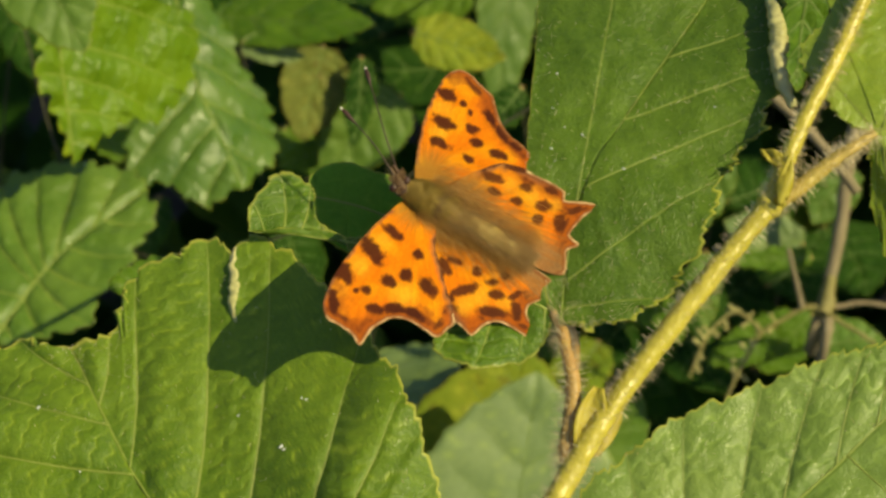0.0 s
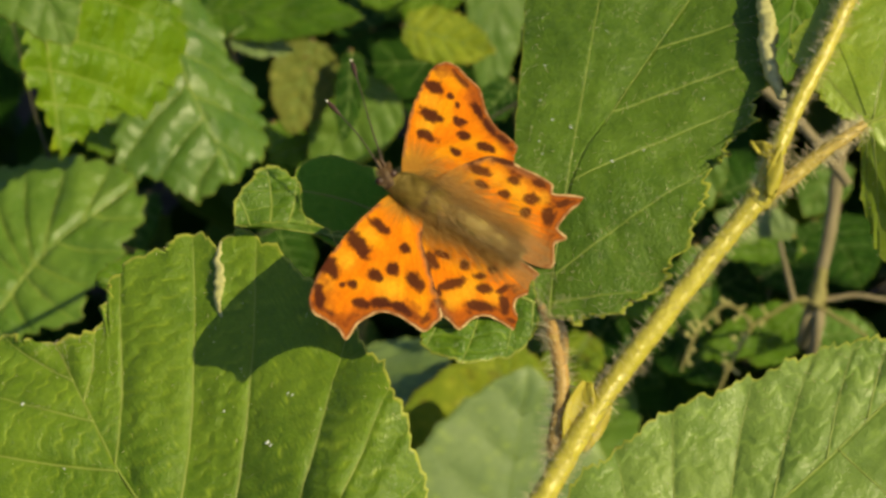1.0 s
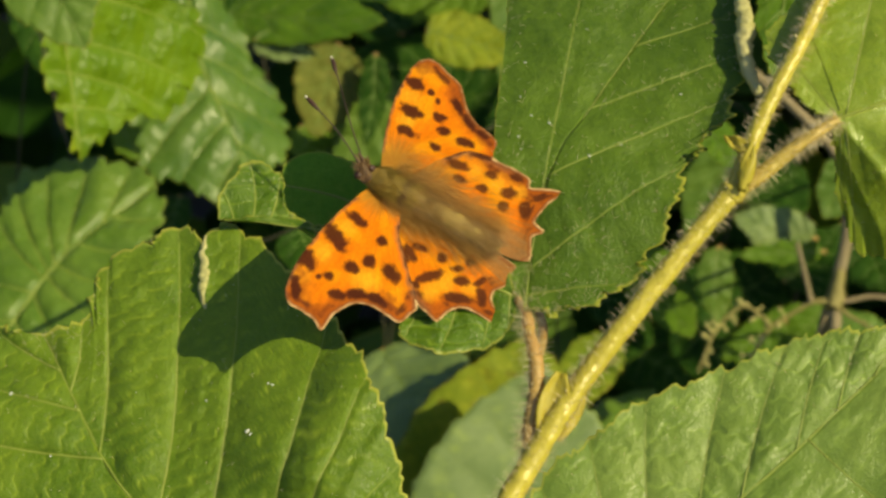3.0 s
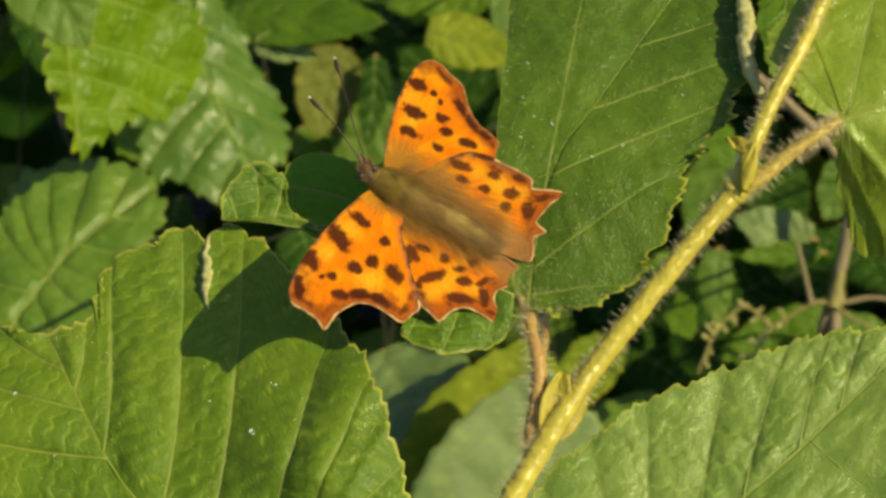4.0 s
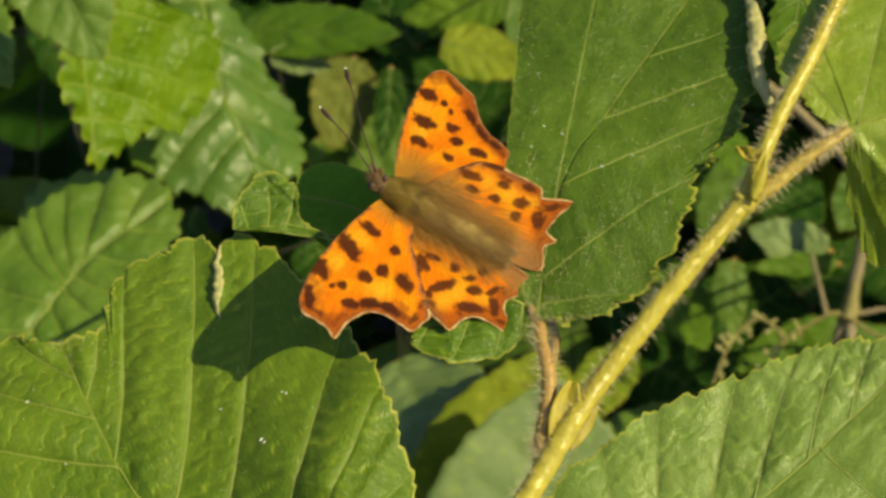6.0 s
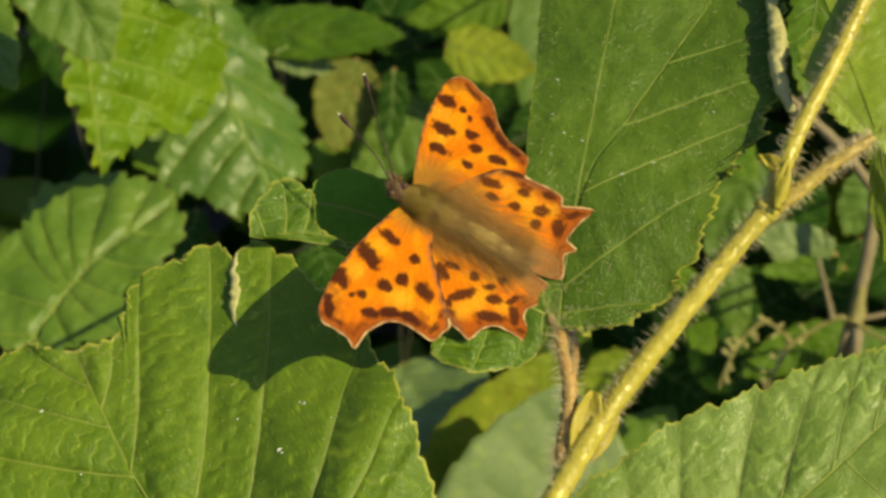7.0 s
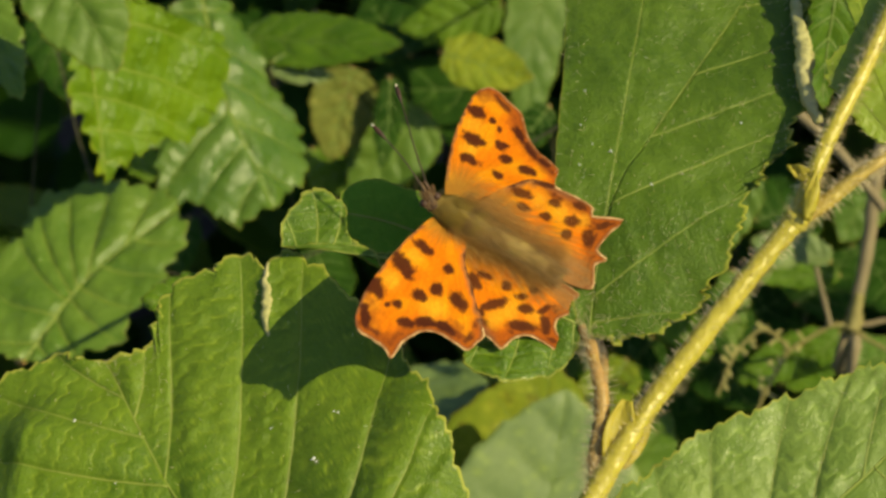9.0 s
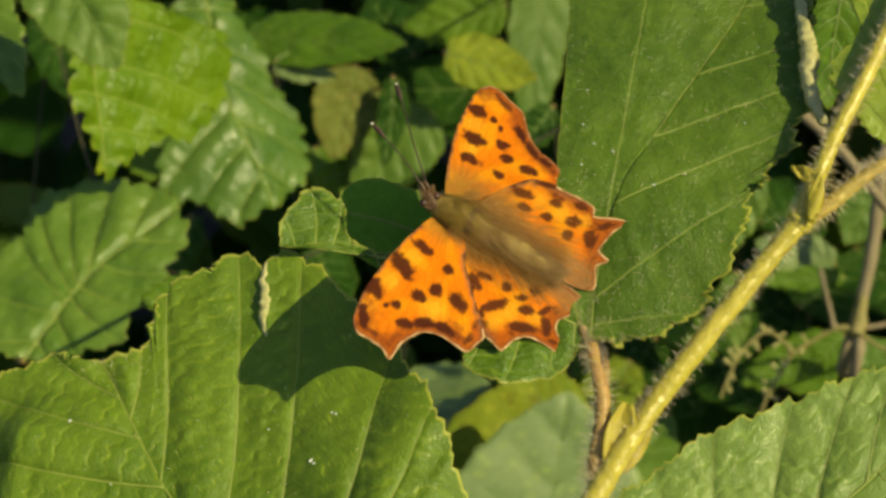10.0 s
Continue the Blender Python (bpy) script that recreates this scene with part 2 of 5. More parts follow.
def root(name, at):
    ob = new(name)
    ob.empty_display_size = 0.01
    ob.matrix_world = at
    bpy.context.view_layer.update()
    return ob


def curve_through(points, k):
    """A smooth curve (Catmull-Rom) through points, at k from 0 to n - 1."""
    pts = np.asarray(points, float)
    n = len(pts)
    k = np.clip(np.asarray(k, float), 0, n - 1 - 1e-9)
    i = k.astype(int)
    t = (k - i)[:, None]
    ext = np.vstack([2 * pts[0] - pts[1], pts, 2 * pts[-1] - pts[-2]])
    p0, p1, p2, p3 = ext[i], ext[i + 1], ext[i + 2], ext[i + 3]
    return 0.5 * (2 * p1 + (p2 - p0) * t + (2 * p0 - 5 * p1 + 4 * p2 - p3) * t**2 + (3 * p1 - p0 - 3 * p2 + p3) * t**3)


def along(points, m):
    """Points at the shares m of a line's length."""
    dense = curve_through(points, np.linspace(0, len(points) - 1, 200))
    run = np.r_[0, np.cumsum(np.linalg.norm(np.diff(dense, axis=0), axis=1))]
    return np.stack([np.interp(np.asarray(m) * run[-1], run, dense[:, a]) for a in range(dense.shape[1])], 1)


def half_leaf(mid, ribs, per, cols, teeth, tooth_len, pleat, seed, bow, quilt=(0.0, 4.0), notch=None, skew=0.0):
    """One half of a leaf between its midrib and its edge; each rib is (share of the midrib, x, y of its end) in mm."""
    n = len(ribs)
    k = np.linspace(0, n - 1, (n - 1) * per + 1)
    m = np.interp(k, range(n), [r[0] for r in ribs])
    inner = along(mid, m)
    outer = curve_through([r[1:3] for r in ribs], k)
    is_vein = [len(r) < 4 for r in ribs]
    # saw teeth on the edge, pointing to the tip
    run = np.r_[0, np.cumsum(np.linalg.norm(np.diff(outer, axis=0), axis=1))]
    tang = np.gradient(outer, axis=0)
    tang /= np.linalg.norm(tang, axis=1)[:, None] + 1e-9
    away = outer - inner
    norm = np.stack([tang[:, 1], -tang[:, 0]], 1)
    flip = np.sign((norm * away).sum(1))
    flip[flip == 0] = 1
    norm *= flip[:, None]
    rs = np.random.RandomState(seed)
    warp = run + 0.5 * np.sin(run * 0.9 + seed) + 0.35 * np.sin(run * 2.3 + 2 * seed)
    small = (warp / tooth_len) % 1.0
    big = (warp / (tooth_len * 3.4) + 0.3) % 1.0
    fade = np.clip(np.minimum(run, run[-1] - run) / 4.0, 0, 1)
    saw = teeth * (np.where(small < 0.72, small / 0.72, (1 - small) / 0.28) - 0.5) + 1.1 * teeth * (np.where(big < 0.75, big / 0.75, (1 - big) / 0.25) - 0.5)
    saw = saw * (0.7 + 0.6 * np.interp(run, np.linspace(0, run[-1], 24), rs.rand(24)))
    tooth = norm * (saw * fade)[:, None] + tang * (0.5 * saw * fade)[:, None]
    u = np.linspace(0, 1, cols + 1) ** 0.92
    span = np.linalg.norm(outer - inner, axis=1)
    pts = inner[:, None] * (1 - u[None, :, None]) + outer[:, None] * u[None, :, None]
    step = np.clip(np.linalg.norm(np.gradient(pts, axis=0), axis=2) * per, 0.5, 40)
    if notch:
        at_k, deep, wide = notch
        cut = deep * np.exp(-(((k - at_k) / wide) ** 2))
        pts = pts - norm[:, None] * cut[:, None, None] * np.clip((u - 0.72) / 0.28, 0, 1)[None, :, None]
    pts = pts + tooth[:, None] * (u**7)[None, :, None]
    # side veins bow away from the tip
    ahead = np.array((0.0, 1.0))
    pts = pts - (bow * span * np.clip(np.linspace(0, 1, len(k)) * 4, 0, 1))[:, None, None] * np.sin(np.pi * u)[None, :, None] * ahead
    # distance to the nearest side vein
    veins = np.array([i for i in range(1, n - 1) if is_vein[i]] or [0], float)
    near = np.abs(k[:, None] - veins[None]).argmin(1)
    vein = np.abs(k - veins[near])[:, None] * step
    # veins lie low, the blade swells between them
    ends = np.r_[0.0, veins, n - 1.0]
    i = np.clip(np.searchsorted(ends, k, side="right") - 1, 0, len(ends) - 2)
    part_way = (k - ends[i]) / np.maximum(ends[i + 1] - ends[i], 1e-6)
    swell = np.sin(np.pi * np.clip(part_way, 0, 1) ** 0.72) ** 0.9
    z = pleat * swell[:, None] * np.clip(step / 8, 0, 1.3) * (np.sin(np.pi * np.clip(u, 0, 1) ** 0.6 * 0.86) ** 0.8)[None]
    # cross veins run like rungs between the side veins and part the blade into small domes
    out = u[None] * span[:, None]
    lead = rs.rand(len(ends) + 1)[i][:, None]
    way = part_way[:, None]
    centre = np.array([np.abs(k - 0.5 * (a + b)).argmin() for a, b in zip(ends[:-1], ends[1:])])
    heading = outer[centre] - inner[centre]
    heading = (heading / (np.linalg.norm(heading, axis=1)[:, None] + 1e-9))[i]
    heading = heading * math.cos(skew) + np.stack([-heading[:, 1], heading[:, 0]], 1) * math.sin(skew)
    reach = (pts * heading[:, None]).sum(2)
    x, y = pts[..., 0], pts[..., 1]
    drift = 0.15 * np.sin(0.55 * x + 0.38 * y + seed) + 0.12 * np.sin(0.92 * y - 0.61 * x + 2 * seed) + 0.13 * np.sin(1.9 * x + 1.3 * y)
    phase = reach / quilt[1] + lead * 5 + (lead - 0.5) * 1.1 * way + drift
    across = np.abs(np.sin(np.pi * phase))
    halves = np.abs(np.cos(np.pi * (way * 2 + 0.33 * np.sin(2.2 * phase + 7 * lead))))
    dome = across**0.65 * (0.62 + 0.38 * halves**0.6) * (0.75 + 0.45 * np.sin(0.31 * x - 0.27 * y + 3 * seed)) + 0.35 * drift
    calm = np.clip(step / 6, 0, 1) * np.clip(np.minimum(way, 1 - way) * 9, 0, 1) * np.clip(out / 2.0, 0, 1)
    z = z + quilt[0] * (dome - 0.55) * calm * np.clip((1 - u) * 9, 0, 1)[None]
    rung = np.clip(1 - across / 0.3, 0, 1) * calm * (0.65 + 0.35 * np.sin(phase * 1.7 + lead * 20) ** 2)
    # near the midrib the blade lies flat
    lie = along(mid, np.clip(m + 0.01, 0, 1)) - along(mid, np.clip(m - 0.01, 0, 1))
    lie /= np.linalg.norm(lie, axis=1)[:, None] + 1e-9
    ray = (outer - inner) / (span[:, None] + 1e-9)
    clear = np.abs(ray[:, 0] * lie[:, 1] - ray[:, 1] * lie[:, 0])
    z = z * np.clip(out * clear[:, None] / 2.5, 0, 1)
    return pts, z, vein, np.broadcast_to(out, vein.shape), (1 - u)[None] * span[:, None], rung


def leaf(spec, material, label="", per=14, cols=24, teeth=0.7, tooth_len=2.1, pleat=0.9, fold=0.0, wave=0.8, seed=1, thick=0.22, bow=0.05,
         ribs=VEIN, rib_mm=0.30, veins=True, sink=(0, 1), lower=0.0, quilt=(0.1, 4.0), notch=None, stalk=None, stalk_mm=0.9, bend=1.0, group="", ridges=(), down=0, down_mm=(0.3, 0.9), skew=0.0):
    """A leaf laid out by its midrib and ribs, in mm, lying near the plane of its pose: blade, midrib, side veins and a stalk to a place in metres."""
    thing = root("leaf", spec["at"])
    tagged(thing, label, "leaf", group)
    verts, faces, vals = [], [], {"vein_mm": [], "rib_mm": [], "edge_mm": [], "rung": []}
    lines = []

    def height(x, y, z, rib, side):
        h = z + (fold + (lower if side == "b" else 0.0)) * rib - sink[0] * math.exp(-((max(y, 0) / sink[1]) ** 2))
        for ax, ay, bx, by, high, left, right in ridges:
            ln = math.hypot(bx - ax, by - ay)
            ux, uy = (bx - ax) / ln, (by - ay) / ln
            t = ((x - ax) * ux + (y - ay) * uy) / ln
            d = (x - ax) * uy - (y - ay) * ux
            fade = min(1, max(0, (t + 0.15) / 0.3)) * min(1, max(0, (1.15 - t) / 0.3))
            h += high * fade * (math.exp(-((d / left) ** 2)) if d < 0 else max(0, 1 - d / right) ** 1.3)
        return h + wave * (noise.noise((x * 0.07 + seed, y * 0.07, seed * 1.7)) + 0.35 * noise.noise((x * 0.22, y * 0.22 + seed, 3.1)))

    for side in ("a", "b"):
        pts, z, vein, rib, edge, rung = half_leaf(spec["mid"], spec[side], per, cols, teeth[side == "b"] if isinstance(teeth, tuple) else teeth, tooth_len, pleat, seed + (side == "b"), bow, (quilt[0] * (0.5 if skew and side == "a" else 1.0), quilt[1]), notch if side == "b" else None, skew if side == "b" else 0.0)
        rows, c = pts.shape[:2]
        base = len(verts)
        here = np.array([[(pts[i, j, 0], pts[i, j, 1], height(pts[i, j, 0], pts[i, j, 1], z[i, j], rib[i, j], side)) for j in range(c)] for i in range(rows)]) * MM
        verts += [tuple(v) for v in here.reshape(-1, 3)]
        vals["vein_mm"] += vein.ravel().tolist()
        vals["rib_mm"] += np.asarray(rib).ravel().tolist()
        vals["edge_mm"] += edge.ravel().tolist()
        vals["rung"] += rung.ravel().tolist()
        if side == "a":
            lines.append(("midrib", here[::per // 2, 0], rib_mm))
        for i in range(1, len(spec[side]) - 1):
            if len(spec[side][i]) < 4 and veins:
                lines.append(("vein", here[i * per, : c - 1 : 2], rib_mm * 0.62))
        ring = np.vstack([pts[:, -1], pts[::-1, 0]])
        area = (ring[:, 0] * np.roll(ring[:, 1], -1) - np.roll(ring[:, 0], -1) * ring[:, 1]).sum()
        for i in range(rows - 1):
            for j in range(c - 1):
                q = (base + i * c + j, base + i * c + j + 1, base + (i + 1) * c + j + 1, base + (i + 1) * c + j)
                faces.append(q if area > 0 else q[::-1])
    blade = sheet("blade", verts, faces, material, vals, thick=thick * MM)
    bm = bmesh.new()
    bm.from_mesh(blade.data)
    bmesh.ops.remove_doubles(bm, verts=bm.verts, dist=2e-6)
    bm.to_mesh(blade.data)
    bm.free()
    blade.parent = thing
    if down:
        # short pale down on the blade, thicker along the veins
        rs = np.random.RandomState(seed)
        thick_at = 0.3 + np.exp(-np.array(vals["vein_mm"])) + 0.8 * np.exp(-np.array(vals["edge_mm"]) / 2.5)
        pick = rs.choice(len(verts), down, p=thick_at / thick_at.sum())
        rows = [(verts[i], Vector((rs.normal(0, 0.7), rs.normal(0, 0.7), 0.45)).normalized() * rs.uniform(*down_mm) * MM, Vector(rs.normal(0, 0.1 * MM, 3))) for i in pick]
        fluff = hairs("down", rows, HAIR, 0.034)
        fluff.parent = thing
        tagged(fluff, "fine white down", kind="stuff")
    for name, line, r in lines:
        keep = [line[0]]
        for p in line[1:]:
            if np.linalg.norm(p - keep[-1]) > 0.0004:
                keep.append(p)
        if len(keep) > 2:
            ob = tube(name, keep, [r * MM, r * 0.75 * MM, r * 0.3 * MM], ribs, sides=6, per=1, bumps=0.1)
            ob.parent = thing
    if stalk is not None:
        to = spec["at"].inverted() @ Vector(stalk)
        start = Vector(verts[0])
        mid = start.lerp(to, 0.45) + Vector((0, -0.12, -0.06)) * ((to - start).length * bend)
        ob = tube("leafstalk", [start, mid, to], [stalk_mm * MM, stalk_mm * MM, stalk_mm * 1.2 * MM], STALK, sides=8)
        ob.parent = thing
    return thing


def plain_leaf_spec(length, width, at, lopsided=0.0, heart=0.0):
    """Ribs of an ordinary pointed oval leaf of that length and width in mm."""
    shape = ((0.0, 0.30, -heart), (0.02, 0.72, 0.07), (0.10, 0.98, 0.24), (0.24, 1.0, 0.44), (0.42, 0.84, 0.64), (0.62, 0.55, 0.81), (0.80, 0.25, 0.93))
    spec = dict(at=at, mid=[(0, 0), (lopsided * width * 0.1, length * 0.5), (0, length)])
    for side, sign in (("a", -1), ("b", 1)):
        spec[side] = [(0, 0, 0)] + [(m, sign * w * width * 0.5 * (1 + sign * lopsided * 0.2), y * length) for m, w, y in shape] + [(1, 0, length)]
    return spec


def tube(name, points, radii, material, sides=14, per=10, bumps=0.05, seed=0):
    """A round stem through points in metres, closed at both ends."""
    n = len(points)
    k = np.linspace(0, n - 1, (n - 1) * per + 1)
    line = curve_through(points, k)
    rad = np.interp(k, np.linspace(0, n - 1, len(radii)), radii)
    verts, faces = [], []
    up = Vector((0.3, 0.2, 1)).normalized()
    for i in range(len(k)):
        d = Vector(line[min(i + 1, len(k) - 1)] - line[max(i - 1, 0)]).normalized()
        a = d.cross(up).normalized()
        b = d.cross(a)
        for s in range(sides):
            t = 2 * math.pi * s / sides
            r = rad[i] * (1 + bumps * noise.noise((math.cos(t) * 1.5 + seed, math.sin(t) * 1.5, i * 0.35)))
            verts.append(Vector(line[i]) + a * (math.cos(t) * r) + b * (math.sin(t) * r))
    for i in range(len(k) - 1):
        for s in range(sides):
            t = (s + 1) % sides
            faces.append((i * sides + s, i * sides + t, (i + 1) * sides + t, (i + 1) * sides + s))
    faces += [tuple(range(sides))[::-1], tuple(range((len(k) - 1) * sides, len(k) * sides))]
    return sheet(name, verts, faces, material)


def hairs(name, roots, material, width=0.05):
    """Fine hairs as slim bent spikes: rows of (place, way with length, bend)."""
    verts, faces = [], []
    for p, way, bend in roots:
        p, way, bend = Vector(p), Vector(way), Vector(bend)
        side = way.cross(Vector((0.31, 0.52, 0.79))).normalized() * (width * MM)
        over = way.cross(side).normalized() * (width * MM)
        b = len(verts)
        half = p + way * 0.55 + bend * 0.3
        verts += [p + side, p - side * 0.5 + over, p - side * 0.5 - over, half + side * 0.6, half - side * 0.3 + over * 0.6, half - side * 0.3 - over * 0.6, p + way + bend]
        for i in range(3):
            j = (i + 1) % 3
            faces += [(b + i, b + j, b + 3 + j, b + 3 + i), (b + 3 + i, b + 3 + j, b + 6)]
    return sheet(name, verts, faces, material, smooth=False)


def stem_hairs(points, radii, count, long, seed, name="hairs", material=None):
    rs = np.random.RandomState(seed)
    n = len(points)
    rows = []
    for _ in range(count):
        k = rs.rand() * (n - 1)
        p, q = curve_through(points, [k, min(k + 0.02, n - 1)])
        d = Vector(q - p)
        d = d.normalized() if d.length > 1e-7 else Vector((0, 0, 1))
        a = d.orthogonal().normalized()
        a.rotate(Matrix.Rotation(rs.rand() * 6.283, 3, d))
        r = float(np.interp(k, np.linspace(0, n - 1, len(radii)), radii))
        ln = long * MM * (0.45 + 0.8 * rs.rand())
        way = (a + d * rs.uniform(-0.25, 0.35)).normalized() * ln
        rows.append((Vector(p) + a * r * 0.96, way, Vector(rs.normal(0, 0.12 * ln, 3))))
    return hairs(name, rows, material or HAIR, 0.034)


AWAY = Vector((0, math.cos(radians(40)), -math.sin(radians(40))))   # into the hedge

# ---- sizes of the plants and the butterfly ----
BROAD = dict(
    at=pose(-0.0267, -0.0481, 0.8673, 15.9, -23.6, 32.8),
    mid=[(0.0, 0.0), (-4.5, 29.5), (-2.2, 48.8), (0.0, 61.5)],
    a=[(0.00, 0.0, 0.0), (0.05, -18.7, 7.1), (0.15, -32.2, 24.2), (0.30, -36.8, 43.3), (0.45, -36.1, 57.3), (0.60, -28.9, 67.4), (0.75, -18.5, 71.3), (0.88, -6.3, 68.3), (1.00, 0.0, 61.5)],
    b=[(0.00, 0.0, 0.0), (0.00, 23.5, -7.3), (0.03, 30.6, 4.6), (0.05, 36.1, 18.1), (0.09, 37.5, 32.3), (0.22, 35.8, 54.4), (0.30, 30.5, 57.1, 0), (0.37, 27.9, 61.8), (0.62, 14.6, 64.8), (0.73, 10.4, 61.1, 0), (0.81, 6.5, 59.3), (1.00, 0.0, 61.5)])
TALL = dict(
    at=pose(0.0135, -0.0074, 0.8946, 20.7, 5.0, -26.0),
    mid=[(0.0, 0.0), (-3.9, 12.5), (-5.7, 24.5), (-4.9, 34.2), (-2.8, 51.2), (-1.2, 66.0), (-0.0, 85.1)],
    a=[(0.00, 0.0, 0.0), (0.01, -3.6, 2.8, 0), (0.02, -10.2, 11.3, 0), (0.03, -17.2, 26.0, 0), (0.04, -23.9, 44.5, 0), (0.05, -30.5, 62.0, 0), (0.06, -34.0, 78.0, 0), (0.08, -23.0, 87.0), (0.50, -12.0, 89.0, 0), (1.00, -0.0, 85.1)],
    b=[(0.00, 0.0, 0.0), (0.00, 7.1, 2.6, 0), (0.03, 13.5, 10.3), (0.05, 15.6, 22.5, 0), (0.08, 14.4, 33.2), (0.15, 16.4, 42.0, 0), (0.26, 16.5, 47.5), (0.43, 15.0, 56.5), (0.605, 12.2, 65.0), (0.80, 8.6, 74.0), (1.00, -0.0, 85.1)])
LOW = dict(
    at=pose(0.0251, -0.0476, 0.8693, 24.6, 17.4, -48.3),
    mid=[(0.0, 0.0), (0.6, 18.8), (1.1, 35.8), (0.4, 56.4), (-0.0, 80.1)],
    a=[(0.00, 0.0, 0.0), (0.00, -13.0, -4.5), (0.02, -21.1, 4.8), (0.06, -21.2, 15.4), (0.12, -20.0, 26.1), (0.22, -15.7, 38.7), (0.33, -12.4, 48.2), (0.47, -9.4, 54.3), (0.58, -6.1, 58.2), (0.68, -2.2, 65.2), (0.85, -0.3, 75.5), (1.00, -0.0, 80.1)],
    b=[(0.00, 0.0, 0.0), (0.05, 12.7, 2.0), (0.25, 24.3, 19.2), (0.50, 27.7, 44.4), (0.75, 21.0, 65.4), (0.90, 11.7, 76.4), (1.00, -0.0, 80.1)])
HIGH = dict(
    at=pose(0.0634, 0.0139, 0.9147, 18.2, 27.2, -70.4),
    mid=[(0.0, 0.0), (0.2, 10.8), (0.0, 34.5)],
    a=[(0.00, 0.0, 0.0), (0.00, -4.2, -3.9, 0), (0.01, -10.0, -4.4, 0), (0.015, -14.5, -5.6, 0), (0.02, -18.3, -5.0), (0.025, -20.2, -0.6, 0), (0.03, -26.0, 4.2, 0), (0.035, -32.0, 2.4, 0), (0.04, -38.0, 8.0, 0), (0.05, -42.0, 29.0), (0.30, -36.0, 40.0, 0), (0.60, -25.0, 44.0), (0.85, -10.9, 42.1, 0), (1.00, 0.0, 34.5)],
    b=[(0.00, 0.0, 0.0), (0.01, 4.4, -1.9, 0), (0.02, 11.4, -2.9), (0.04, 16.8, -2.0), (0.08, 19.4, 0.4, 0), (0.25, 22.4, 7.9), (0.50, 22.5, 18.3, 0), (0.80, 13.1, 30.7), (1.00, 0.0, 34.5)])
SECOND = dict(
    at=pose(0.0424, 0.0679, 0.9218, -12.9, 13.8, -173.3),
    mid=[(0.0, 0.0), (0.6, 24.0), (0.0, 42.0)],
    a=[(0.00, 0.0, 0.0), (0.20, 0.8, 8.5), (0.50, 0.4, 24.0), (0.80, 0.6, 37.0), (1.00, 0.0, 42.0)],
    b=[(0.00, 0.0, 0.0), (0.10, -7.4, 6.5), (0.30, -9.2, 18.5), (0.50, -6.0, 28.0), (0.70, -4.5, 34.0), (0.88, -2.8, 39.5), (1.00, 0.0, 42.0)])
PERCH = dict(
    at=pose(0.0128, -0.0039, 0.8921, 7.7, -26.6, 71.8),
    mid=[(0.0, 0.0), (2.7, 17.3), (3.1, 35.8), (0.0, 50.6)],
    a=[(0.00, 0.0, 0.0), (0.10, 6.9, 6.2), (0.30, 12.1, 17.2), (0.50, 8.7, 23.5), (0.68, 4.3, 33.3), (0.78, 5.2, 40.4), (0.84, 10.7, 43.6), (0.89, 11.1, 48.7), (0.95, 4.9, 51.5), (1.00, 0.0, 50.6)],
    b=[(0.00, 0.0, 0.0), (0.03, -5.6, 0.3), (0.10, -9.6, 3.4), (0.20, -12.6, 9.6), (0.31, -11.6, 15.7), (0.42, -7.8, 18.5), (0.55, -3.6, 25.0), (0.70, 1.2, 33.2), (0.82, 4.3, 37.6), (1.00, 0.0, 50.6)])
SHADED = dict(
    at=pose(0.0116, 0.0219, 0.8778, 18.1, -29.8, 69.9),
    mid=[(0.0, 0.0), (1.2, 21.5), (1.7, 32.2), (0.0, 43.1)],
    a=[(0.00, 0.0, 0.0), (0.20, 6.2, 13.6), (0.45, 8.6, 24.9), (0.65, 9.0, 32.5), (0.80, 8.3, 38.1), (0.92, 5.1, 41.5), (1.00, 0.3, 42.2)],
    b=[(0.00, 0.0, 0.0), (0.20, -5.7, 9.8), (0.45, -7.1, 19.9), (0.65, -7.4, 27.1), (0.80, -7.1, 32.4), (0.92, -4.9, 38.3), (1.00, 0.0, 43.1)])
LIME = dict(
    at=pose(-0.1191, 0.2720, 0.7990, -65.4, -17.5, -138.0),
    mid=[(0, 0), (0.6, 26.4), (0.2, 49.7), (0, 71.6)],
    a=[(0, 0, 0), (0.15, 17.2, 7.6), (0.3, 15.9, 19.7), (0.45, 9.1, 29.1), (0.6, 9.5, 41.5), (0.75, 6.8, 52.5), (0.88, 1.7, 60.4), (1, 0, 71.6)],
    b=[(0, 0, 0), (0.03, -12.3, 3.4), (0.07, -21.2, 15.4, 0), (0.12, -34.4, 23.5), (0.18, -47.9, 26.9, 0), (0.25, -54.4, 37), (0.34, -50.1, 44.6, 0), (0.45, -48.2, 52.5), (0.6, -36.3, 59.8), (0.75, -20.8, 60.4), (0.9, -8.5, 63.6), (1, 0, 71.6)])
GLOSSY = dict(
    at=pose(-0.1000, 0.3902, 0.7179, -39.9, -2.0, -153.2),
    mid=[(0, 0), (5, 42), (2.2, 71.1), (0, 92.9)],
    a=[(0, 0, 0), (0.1, 12.7, 6.8), (0.25, 25.6, 32.3), (0.4, 37, 57.5), (0.55, 37.6, 73.5), (0.7, 27.2, 83.7), (0.85, 16.5, 93.1), (1, 0, 92.9)],
    b=[(0, 0, 0), (0.1, -11.4, 12.2), (0.25, -18.1, 39.2), (0.4, -25.4, 60.3), (0.6, -23.5, 74.3), (0.8, -12.2, 86.8), (1, 0, 92.9)])
